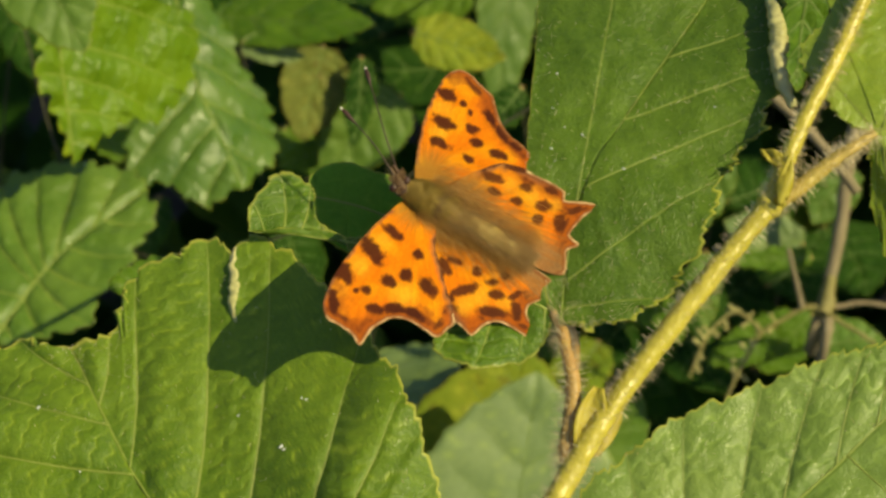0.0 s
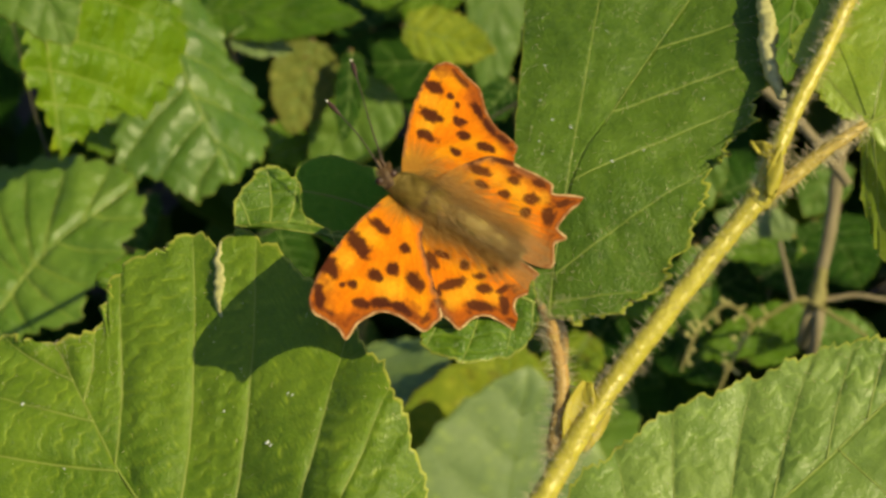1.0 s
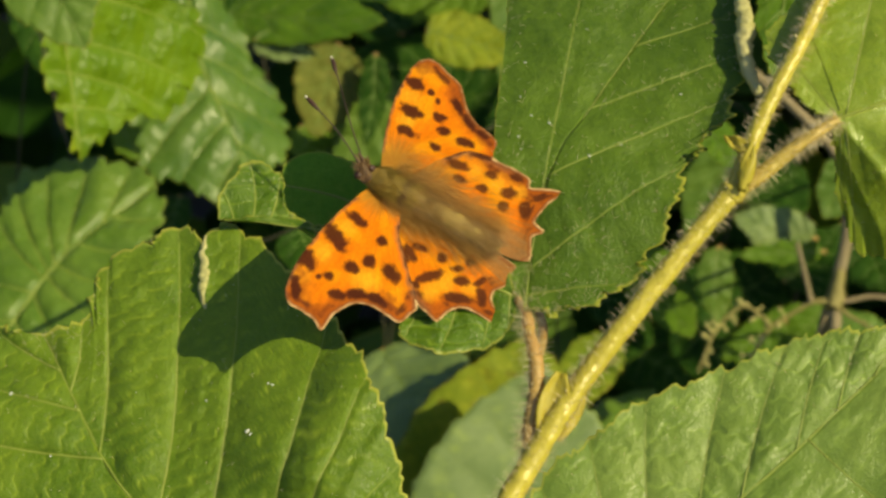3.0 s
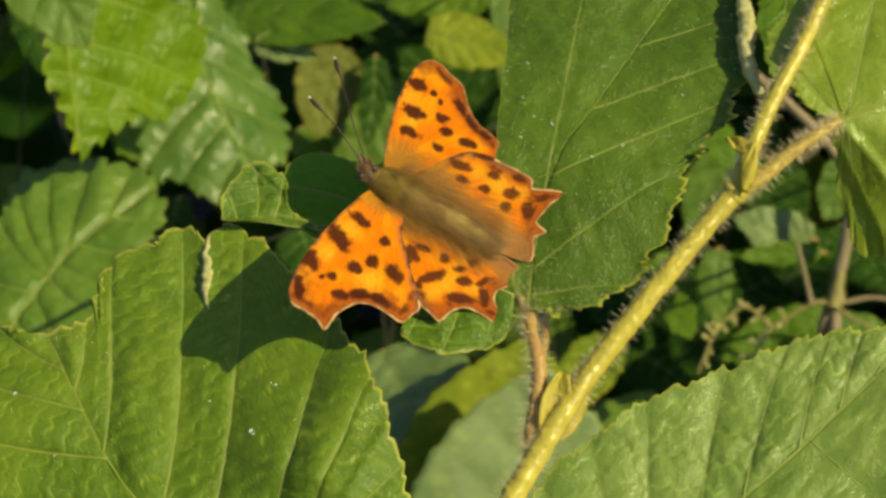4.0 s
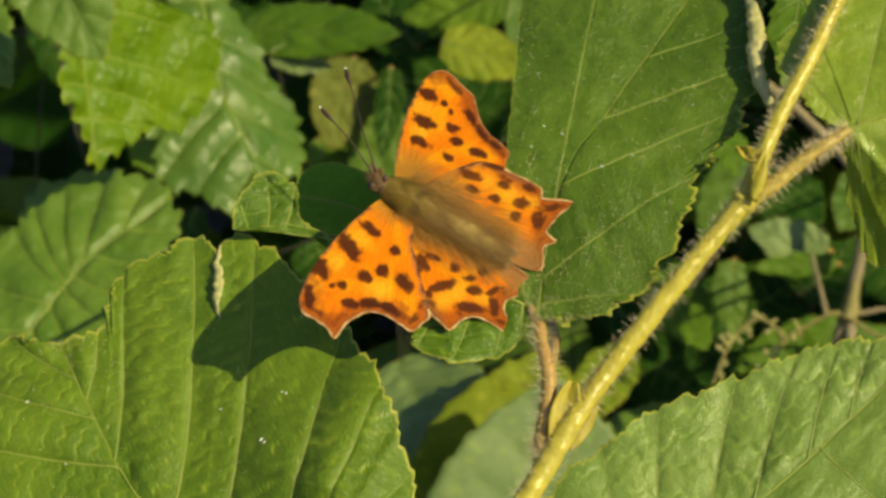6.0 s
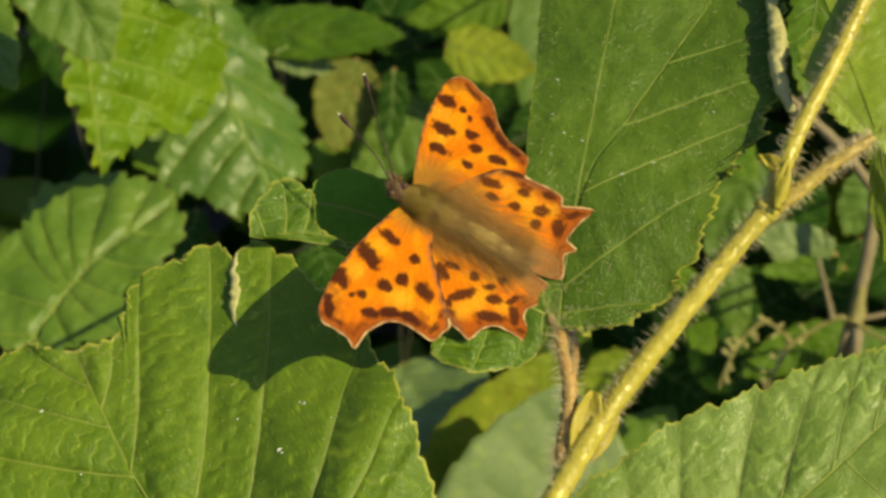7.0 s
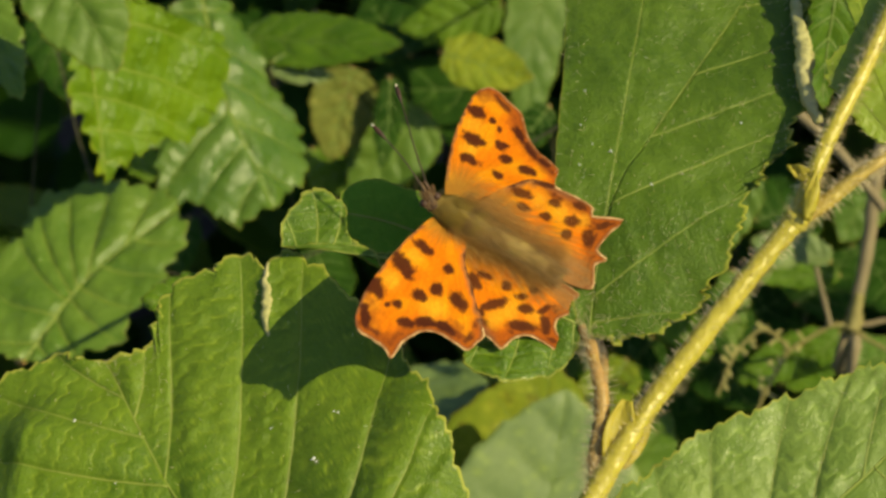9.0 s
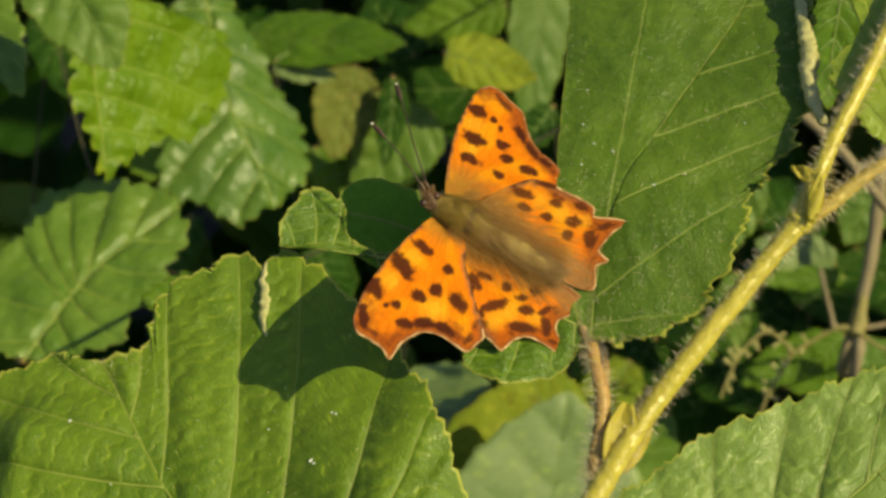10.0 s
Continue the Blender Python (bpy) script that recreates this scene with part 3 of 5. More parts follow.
SIDE = dict(
    at=pose(-0.1446, 0.2169, 0.6789, 15.0, 11.2, -36.1),
    mid=[(0.0, 0.0), (-5.8, 37.1), (-0.0, 76.7)],
    a=[(0.00, 0.0, 0.0), (0.10, -18.9, -3.7), (0.25, -31.7, 11.5), (0.33, -35.6, 33.0), (0.37, -40.1, 47.3), (0.41, -35.7, 59.8), (0.48, -25.5, 70.6), (0.70, -12.0, 78.0), (1.00, -0.0, 76.7)],
    b=[(0.00, 0.0, 0.0), (0.10, 6.4, 5.5), (0.25, 13.0, 12.1), (0.35, 19.4, 24.4), (0.42, 16.4, 37.3), (0.55, 14.9, 53.1), (0.75, 10.7, 67.2), (1.00, -0.0, 76.7)])
# "deep" rows stand for shaded leaves, their colour darkened for it
BEHIND = [
    ("fresh", 74, 28, pose(-0.0881, 0.4214, 0.6750, 11.4, 22.3, -106.8)),
    ("pale", 26, 11, pose(-0.0747, 0.4036, 0.6740, -13.2, 42.9, -107.0)),
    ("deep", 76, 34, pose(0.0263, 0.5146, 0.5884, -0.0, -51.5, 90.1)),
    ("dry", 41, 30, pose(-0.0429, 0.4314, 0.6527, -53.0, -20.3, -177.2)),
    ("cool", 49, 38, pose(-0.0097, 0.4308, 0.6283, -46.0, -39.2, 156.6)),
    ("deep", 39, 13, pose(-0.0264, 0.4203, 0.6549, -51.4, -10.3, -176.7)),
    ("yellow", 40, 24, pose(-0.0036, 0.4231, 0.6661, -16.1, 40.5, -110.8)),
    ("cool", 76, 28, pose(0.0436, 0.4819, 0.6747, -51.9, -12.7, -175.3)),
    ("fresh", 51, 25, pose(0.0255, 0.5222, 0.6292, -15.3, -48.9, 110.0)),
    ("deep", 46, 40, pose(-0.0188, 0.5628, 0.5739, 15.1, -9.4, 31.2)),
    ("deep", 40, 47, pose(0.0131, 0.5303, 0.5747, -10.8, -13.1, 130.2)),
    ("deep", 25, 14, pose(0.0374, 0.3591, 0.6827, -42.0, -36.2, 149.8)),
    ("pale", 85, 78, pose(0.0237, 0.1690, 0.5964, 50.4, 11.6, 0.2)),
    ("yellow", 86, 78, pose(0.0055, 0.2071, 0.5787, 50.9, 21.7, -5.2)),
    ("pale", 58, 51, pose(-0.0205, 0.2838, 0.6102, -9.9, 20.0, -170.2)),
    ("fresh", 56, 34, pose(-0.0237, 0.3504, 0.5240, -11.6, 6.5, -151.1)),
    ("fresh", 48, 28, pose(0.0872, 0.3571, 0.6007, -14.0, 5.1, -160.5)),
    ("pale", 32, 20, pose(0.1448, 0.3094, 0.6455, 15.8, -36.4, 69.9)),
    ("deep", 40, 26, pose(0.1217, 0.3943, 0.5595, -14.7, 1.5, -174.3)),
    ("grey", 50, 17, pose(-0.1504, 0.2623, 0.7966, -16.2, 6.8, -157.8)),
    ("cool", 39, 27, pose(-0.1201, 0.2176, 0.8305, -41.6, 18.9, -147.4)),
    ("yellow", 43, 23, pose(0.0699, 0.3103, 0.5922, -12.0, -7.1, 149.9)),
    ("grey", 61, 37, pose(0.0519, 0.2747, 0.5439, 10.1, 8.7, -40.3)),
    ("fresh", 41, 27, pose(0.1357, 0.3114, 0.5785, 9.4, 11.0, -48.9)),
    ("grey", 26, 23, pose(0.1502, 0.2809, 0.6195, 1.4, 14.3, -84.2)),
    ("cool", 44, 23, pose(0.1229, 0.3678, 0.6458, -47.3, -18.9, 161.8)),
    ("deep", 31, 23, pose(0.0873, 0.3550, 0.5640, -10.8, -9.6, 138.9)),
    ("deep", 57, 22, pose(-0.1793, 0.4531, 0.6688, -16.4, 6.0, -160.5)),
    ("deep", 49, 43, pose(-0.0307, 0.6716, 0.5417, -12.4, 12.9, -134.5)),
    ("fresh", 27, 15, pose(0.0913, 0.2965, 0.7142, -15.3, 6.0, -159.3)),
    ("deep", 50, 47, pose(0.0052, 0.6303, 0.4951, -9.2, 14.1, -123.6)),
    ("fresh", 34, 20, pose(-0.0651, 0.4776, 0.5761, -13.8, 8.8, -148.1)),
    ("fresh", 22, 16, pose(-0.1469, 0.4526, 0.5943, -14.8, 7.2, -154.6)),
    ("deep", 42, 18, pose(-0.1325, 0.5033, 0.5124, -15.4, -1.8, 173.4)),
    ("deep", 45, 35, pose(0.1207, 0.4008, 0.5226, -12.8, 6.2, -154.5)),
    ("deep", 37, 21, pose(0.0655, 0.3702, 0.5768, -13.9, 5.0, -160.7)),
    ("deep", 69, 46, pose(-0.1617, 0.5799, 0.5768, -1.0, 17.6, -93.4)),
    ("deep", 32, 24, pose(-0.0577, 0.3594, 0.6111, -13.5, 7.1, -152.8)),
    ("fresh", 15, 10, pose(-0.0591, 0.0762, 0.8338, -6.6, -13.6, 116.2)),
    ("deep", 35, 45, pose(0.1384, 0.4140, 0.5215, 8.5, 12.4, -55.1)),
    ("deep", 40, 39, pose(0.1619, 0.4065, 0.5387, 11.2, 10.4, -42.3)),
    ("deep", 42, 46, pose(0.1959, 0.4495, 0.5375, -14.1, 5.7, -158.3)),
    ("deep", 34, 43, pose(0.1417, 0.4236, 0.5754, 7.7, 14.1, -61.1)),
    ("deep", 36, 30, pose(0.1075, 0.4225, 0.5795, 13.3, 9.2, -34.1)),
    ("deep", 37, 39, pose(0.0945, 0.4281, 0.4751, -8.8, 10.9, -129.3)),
    ("fresh", 32, 9, pose(0.1456, 0.2984, 0.6479, -3.1, -40.7, 94.0)),
    ("cool", 31, 15, pose(0.1153, 0.3413, 0.6135, -50.7, -2.4, -175.6)),
    ("fresh", 30, 16, pose(0.1366, 0.3000, 0.6104, -27.9, -38.0, 127.1)),
    ("fresh", 22, 14, pose(0.1544, 0.3103, 0.6072, -39.3, -30.1, 144.8)),
    ("fresh", 24, 13, pose(-0.0415, 0.4237, 0.6038, -21.1, -47.2, 117.8)),
    ("fresh", 26, 25, pose(0.0113, 0.5511, 0.6015, 38.1, -17.8, 40.2)),
    ("fresh", 25, 11, pose(0.0710, 0.0963, 0.8952, -51.0, -8.1, -179.2)),
    ("cool", 27, 21, pose(0.1676, 0.3396, 0.6586, -45.8, -27.8, 157.9)),
]
MAIN_STEM = [(0.0014, -0.0451, 0.8661), (0.0113, -0.0311, 0.8764), (0.0186, -0.0218, 0.8837), (0.0256, -0.0138, 0.8895), (0.0371, -0.0036, 0.8997), (0.0470, 0.0051, 0.9078)]
UPPER_STEM = [(0.0470, 0.0051, 0.9078), (0.0490, 0.0089, 0.9114), (0.0524, 0.0149, 0.9165), (0.0579, 0.0229, 0.9225), (0.0622, 0.0299, 0.9277), (0.0692, 0.0411, 0.9358)]
LEAFSTALK_HIGH = [(0.0470, 0.0051, 0.9078), (0.0503, 0.0059, 0.9091), (0.0563, 0.0089, 0.9128), (0.0599, 0.0104, 0.9147), (0.0633, 0.0127, 0.9156)]
LEAFSTALK_TALL = [(0.0135, -0.0026, 0.8916), (0.0143, -0.0092, 0.8908), (0.0153, -0.0152, 0.8885), (0.0151, -0.0190, 0.8849), (0.0142, -0.0228, 0.8812), (0.0147, -0.0257, 0.8804)]
DRY_STEM = [(0.1389, 0.2466, 0.6051), (0.1423, 0.2666, 0.6296), (0.1460, 0.2757, 0.6406), (0.1498, 0.2839, 0.6507), (0.1532, 0.2946, 0.6638), (0.1561, 0.3093, 0.6817), (0.1592, 0.3213, 0.6963)]
TWIG = [(0.1459, 0.2735, 0.6443), (0.1388, 0.2735, 0.6443), (0.1305, 0.2705, 0.6407), (0.1234, 0.2676, 0.6371), (0.1188, 0.2630, 0.6315), (0.1142, 0.2577, 0.6250), (0.1102, 0.2517, 0.6177)]
TWIG_UP = [(0.1228, 0.2654, 0.6392), (0.1194, 0.2680, 0.6424), (0.1132, 0.2704, 0.6453), (0.1076, 0.2683, 0.6427), (0.1028, 0.2646, 0.6382), (0.0990, 0.2598, 0.6324), (0.0961, 0.2548, 0.6263)]
TWIG_SIDE = [(0.1380, 0.2720, 0.6456), (0.1367, 0.2757, 0.6501), (0.1346, 0.2810, 0.6566), (0.1327, 0.2860, 0.6627)]
TWIG_FAR = [(0.1477, 0.2763, 0.6414), (0.1540, 0.2770, 0.6423), (0.1625, 0.2778, 0.6432), (0.1751, 0.2766, 0.6418)]
TWIG_LOW = [(0.1481, 0.2744, 0.6423), (0.1531, 0.2718, 0.6390), (0.1588, 0.2698, 0.6366), (0.1662, 0.2665, 0.6326)]
BACK_STEM = [(0.0951, 0.2293, 0.7770), (0.1053, 0.2238, 0.7705), (0.1156, 0.2172, 0.7626), (0.1276, 0.2073, 0.7508)]
FORE_NEAR = dict(
    at=pose(-0.0084, 0.0055, 0.9075, -4.4, -25.5, 149.3),
    outline=[(1.7, 1.2), (2.2, 5.0), (2.5, 10.0), (2.4, 15.8), (1.9, 21.0), (1.0, 24.7), (0.0, 26.9), (-1.7, 28.3), (-3.8, 27.8), (-5.9, 27.7), (-7.9, 28.2), (-7.7, 24.9), (-8.2, 22.6), (-9.2, 20.6), (-11.1, 19.4), (-13.5, 18.9), (-15.8, 18.5), (-16.3, 16.0), (-16.3, 14.1), (-14.0, 12.4), (-10.5, 10.3), (-7.7, 7.3), (-5.2, 3.1), (-2.2, -0.5)],
    pale=[(0.2, 17.4, 2.2), (0.4, 22.8, 2.0), (0.0, 11.0, 1.8), (-7.9, 16.5, 2.6)],
    spots=[(-0.3, 8.4, 1.90, 0.91, 180), (0.1, 13.7, 2.50, 1.40, 164), (-5.6, 8.9, 0.94, 0.89, -148), (-6.2, 13.3, 1.13, 1.14, -135), (-4.9, 16.2, 1.17, 1.08, -160), (-10.0, 12.5, 1.75, 1.30, 167), (-3.2, 20.0, 0.85, 0.78, -135), (1.3, 20.1, 2.24, 1.55, 153), (-6.0, 21.6, 1.30, 0.89, -148), (-8.2, 19.4, 1.70, 0.89, -140), (-10.9, 17.9, 1.77, 0.92, -164), (-2.2, 21.3, 0.57, 0.50, -135), (-0.8, 25.3, 0.78, 2.00, -140)])
FORE_FAR = dict(
    at=pose(-0.0077, 0.0114, 0.9070, 18.2, 16.8, -11.6),
    outline=[(-1.4, -0.4), (-2.2, 2.7), (-2.8, 6.6), (-3.2, 10.8), (-3.1, 14.5), (-2.7, 18.1), (-2.0, 21.0), (-0.4, 22.8), (1.7, 22.7), (3.7, 21.3), (6.1, 20.1), (7.2, 18.3), (8.7, 15.7), (10.9, 13.7), (13.1, 12.9), (15.3, 11.5), (16.6, 8.9), (13.8, 6.3), (9.1, 2.1), (3.3, -1.2)],
    pale=[(-0.9, 14.2, 2.2), (-0.1, 9.3, 2.0), (-0.3, 20.4, 1.6)],
    spots=[(-1.0, 16.9, 1.60, 1.20, 0), (2.1, 16.3, 0.67, 0.73, 27), (3.6, 15.1, 0.45, 0.63, 27), (0.1, 11.3, 2.26, 1.10, -13), (4.8, 12.1, 1.14, 0.92, -15), (6.2, 9.9, 1.00, 0.90, 0), (0.5, 7.5, 1.82, 0.91, -9), (5.7, 6.4, 1.02, 0.71, -11), (10.2, 9.2, 1.61, 0.91, 7), (6.9, 15.7, 1.70, 0.72, -50), (9.8, 13.4, 1.63, 0.81, -43), (12.3, 12.2, 1.30, 0.73, -23)])
HIND_NEAR = dict(
    at=pose(-0.0040, 0.0044, 0.9058, -43.9, 15.1, -144.4),
    outline=[(1.8, -2.9), (5.2, 0.9), (7.6, 4.6), (8.7, 8.2), (9.1, 11.8), (9.0, 14.4), (8.6, 15.7), (8.3, 17.5), (7.5, 17.9), (5.5, 17.7), (3.5, 18.4), (2.2, 20.1), (1.1, 22.6), (-0.0, 24.8), (-1.1, 22.7), (-1.2, 20.6), (-2.5, 19.4), (-4.4, 19.8), (-6.1, 19.8), (-7.8, 18.7), (-7.2, 16.4), (-5.1, 12.0), (-2.9, 5.5), (-2.5, 0.6)],
    pale=[(3.1, 13.8, 2.0), (0.5, 16.6, 1.6), (6.1, 13.3, 1.8)],
    spots=[(5.7, 6.5, 1.46, 1.24, 106), (3.5, 6.5, 1.48, 0.54, 118), (1.5, 10.2, 0.85, 0.78, 135), (4.9, 11.3, 2.34, 0.76, 160), (0.9, 14.9, 1.42, 0.78, 141), (0.4, 12.9, 1.08, 0.58, 146), (-1.7, 16.8, 1.46, 0.63, 164), (3.3, 16.5, 2.41, 0.78, 138), (-0.3, 18.8, 0.89, 1.43, 153), (7.8, 10.8, 1.08, 0.50, 124), (-2.0, 13.4, 1.00, 0.58, 143)])
HIND_FAR = dict(
    at=pose(-0.0031, 0.0066, 0.9058, -8.0, 44.6, -89.5),
    outline=[(-2.1, -1.4), (-4.5, 1.9), (-5.8, 4.9), (-6.7, 7.8), (-6.1, 11.1), (-5.0, 13.2), (-3.8, 15.9), (-2.4, 18.1), (-1.0, 18.3), (-0.8, 21.2), (-0.1, 24.3), (0.5, 23.1), (1.2, 21.7), (2.6, 20.3), (4.4, 18.9), (5.2, 19.5), (6.2, 20.4), (7.2, 18.4), (10.4, 18.2), (10.9, 16.8), (9.9, 13.7), (7.2, 9.1), (4.1, 3.6), (2.3, -0.0)],
    pale=[(-3.3, 9.2, 2.0), (-1.5, 12.9, 2.0), (-0.2, 16.1, 1.6)],
    spots=[(-4.4, 6.4, 2.09, 0.73, 73), (-2.3, 6.6, 1.17, 0.63, 70), (-0.7, 10.3, 0.92, 0.61, 77), (-2.9, 11.8, 1.14, 0.73, 75), (0.0, 14.6, 1.40, 0.90, 90), (2.2, 13.7, 0.90, 0.90, 90), (2.6, 17.3, 1.02, 1.63, 79), (-2.5, 16.1, 1.21, 0.67, 66), (0.7, 19.8, 1.17, 0.54, 110), (-5.9, 10.3, 2.02, 0.51, 81)])
FORK_BRACT = ((0.0494, 0.0085, 0.9123), (0.0455, 0.0112, 0.9133), 2.4, 0.8)
SHEATH = ((0.0477, 0.0024, 0.9091), (0.0492, 0.0077, 0.9150), 2.4, -0.5)
BROAD_EDGE = [(-0.0382, 0.0098, 0.8941), (-0.0384, 0.0068, 0.8926), (-0.0380, 0.0036, 0.8911), (-0.0382, 0.0009, 0.8897), (-0.0375, -0.0020, 0.8884)]
EDGE = [(0.0516, 0.0499, 0.9220), (0.0510, 0.0405, 0.9210), (0.0513, 0.0349, 0.9196), (0.0506, 0.0306, 0.9179), (0.0511, 0.0264, 0.9157), (0.0525, 0.0225, 0.9136)]
TALL_RIDGES = [(-11.0, 10.0, -15.0, 80.0, 2.6, 13.0, 45.0)]
HIGH_RIDGES = [(25.5, 5.1, 4.3, 9.2, 7.0, 8.0, 9.0), (1.5, 0.5, 12.0, 4.5, 1.2, 1.2, 3.0), (18.0, 2.0, 4.0, -0.5, 0.9, 1.0, 2.5)]
BROAD_RIDGES = [(-28.3, 44.3, -13.9, 61.8, 4.0, 5.0, 24.0), (16.7, 7.0, 37.2, 17.1, 4.8, 11.0, 13.0), (19.4, 4.3, 36.1, 11.3, 0.5, 0.9, 4.0), (23.6, 47.0, 29.3, 56.1, 0.8, 0.4, 2.0)]
STALK_BRACT = ((0.0191, -0.0171, 0.8888), (0.0158, -0.0252, 0.8807), 4.6, 1.5)
LOWER_BRACT = ((0.0225, -0.0172, 0.8847), (0.0187, -0.0228, 0.8794), 3.2, -0.7)
BODY = [(-0.0109, 0.0058, 0.9095), (-0.0084, 0.0048, 0.9092), (-0.0057, 0.0039, 0.9082), (-0.0013, 0.0029, 0.9056), (0.0041, 0.0019, 0.9023), (0.0096, 0.0006, 0.8990)]
HEAD = [(-0.0121, 0.0064, 0.9120), (-0.0115, 0.0058, 0.9104), (-0.0107, 0.0053, 0.9094)]
FEELER_FAR = [(-0.0115, 0.0061, 0.9113), (-0.0138, 0.0116, 0.9156), (-0.0155, 0.0170, 0.9189), (-0.0170, 0.0216, 0.9214)]
FEELER_NEAR = [(-0.0121, 0.0057, 0.9116), (-0.0152, 0.0079, 0.9160), (-0.0183, 0.0102, 0.9188), (-0.0206, 0.0122, 0.9203)]
FEET = [(-0.0116, 0.0103, 0.8964), (-0.0078, 0.0085, 0.8942), (-0.0013, 0.0115, 0.8978), (-0.0060, 0.0076, 0.8937)]
BROAD_SPECKS = [(16.0, 24.5, 0.50), (16.2, 23.7, 0.30), (-9.6, 55.8, 0.40), (23.8, 27.4, 0.30), (23.2, 28.6, 0.25), (-10.3, 42.6, 0.25), (14.0, 33.6, 0.25), (6.5, 42.2, 0.16), (25.2, 22.8, 0.16)]
TALL_SPECKS = [(-9.5, 30.8, 0.35), (-0.6, 27.2, 0.35), (8.3, 44.4, 0.25), (3.0, 31.3, 0.22), (-18.1, 40.5, 0.25), (-16.1, 33.8, 0.22), (-12.7, 31.0, 0.25), (-13.2, 26.3, 0.28), (-11.5, 24.3, 0.20), (-11.2, 50.4, 0.22), (4.8, 60.1, 0.18)]


# ---- ground ----
def build_ground():
    rs = np.random.RandomState(4)
    bm = bmesh.new()
    ring = [0.0, 0.4, 0.8, 1.4, 2.2, 4, 8, 20, 60, 200, 800, 2500]
    loops = []
    for r in ring[1:]:
        loops.append([bm.verts.new((r * math.cos(a * math.pi / 24), r * math.sin(a * math.pi / 24) + 0.6, 0.05 * noise.noise((r * math.cos(a * 0.131) * 2, r * math.sin(a * 0.131) * 2, 0)))) for a in range(48)])
    mid = bm.verts.new((0, 0.6, 0))
    for a in range(48):
        bm.faces.new((mid, loops[0][a], loops[0][(a + 1) % 48]))
        for i, j in zip(loops, loops[1:]):
            bm.faces.new((i[a], j[a], j[(a + 1) % 48], i[(a + 1) % 48]))
    me = bpy.data.meshes.new("ground")
    bm.to_mesh(me)
    bm.free()
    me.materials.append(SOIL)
    tagged(new("ground", me), "bare soil, coloured dark for the shade of the hedge", "ground", kind="structure")


build_ground()

# ---- the bramble: leaves near the butterfly ----
NEAR = {}
NEAR["broad"] = leaf(BROAD, LEAF["green"], "broad toothed green leaf with a butterfly's shadow on it", per=20, cols=130, teeth=1.05, tooth_len=2.7, pleat=0.95, wave=1.1, seed=3, bow=0.05, notch=(6.0, 3.5, 0.08), quilt=(0.38, 2.8), skew=0.5, ridges=BROAD_RIDGES, down=600, stalk=MAIN_STEM[0], stalk_mm=1.1)
NEAR["tall"] = leaf(TALL, LEAF["dark"], "tall dark green toothed leaf with pale veins behind the butterfly", per=18, cols=100, pleat=0.2, seed=5, bow=0.0, lower=0.06, wave=1.2, teeth=(0.15, 1.35), tooth_len=2.4, quilt=(0.14, 3.4), down=1300, down_mm=(0.4, 1.2), ribs=VEIN, rib_mm=0.2, sink=(3, 14), ridges=TALL_RIDGES)
leaf(LOW, LEAF["shiny"], "shiny light green leaf with wrinkled blade and fine teeth", per=18, cols=90, pleat=0.55, wave=1.3, quilt=(0.34, 4.4), seed=8, down=500, teeth=0.9, tooth_len=2.1, bow=0.04, stalk=MAIN_STEM[1], stalk_mm=1.1)
leaf(HIGH, LEAF["sunny"], "shiny yellow-green leaf on the end of a hairy stalk", per=16, cols=90, pleat=0.45, seed=11, bow=0.0, wave=0.8, quilt=(0.24, 3.2), rib_mm=0.22, lower=-1.0, ridges=HIGH_RIDGES, down=150)
NEAR["second"] = leaf(SECOND, LEAF["fresh"], "small green leaf with a pale curled edge", pleat=0.6, seed=27, teeth=0.6, stalk=UPPER_STEM[5])
leaf(PERCH, LEAF["crumpled"], "small crumpled green leaf under the butterfly", per=18, cols=60, pleat=0.7, wave=2.0, teeth=0.45, quilt=(0.5, 2.4), seed=14, stalk=LEAFSTALK_TALL[1])
leaf(SHADED, LEAF["soft"], "smooth dark green leaf lying in the butterfly's shade", pleat=0.3, wave=0.6, veins=False, seed=15, teeth=0.3, stalk=LEAFSTALK_TALL[2], stalk_mm=0.8)

# ---- stems ----
def bract_mesh(base, tip, width, lift):
    """A small pointed scale from base to tip, hollow like a spoon."""
    base, tip = Vector(base), Vector(tip)
    d = tip - base
    out = (-AWAY).cross(d).normalized()
    up = d.cross(out).normalized()
    verts, faces = [], []
    for i in range(13):
        t = i / 12
        w = width * MM * 0.5 * (math.sin(math.pi * min(1, t * 0.9 + 0.1)) ** 0.8)
        for j in range(7):
            v = j / 3 - 1
            verts.append(base + d * t + out * (w * v) + up * (lift * MM * (v * v - 0.4) * math.sin(math.pi * min(1, t + 0.1)) + 0.6 * MM * math.sin(i * 1.3 + 2 * j) * math.sin(j * 0.9 + 0.6 * i)))
    for i in range(12):
        for j in range(6):
            faces.append((i * 7 + j, i * 7 + j + 1, i * 7 + j + 8, i * 7 + j + 7))
    return verts, faces


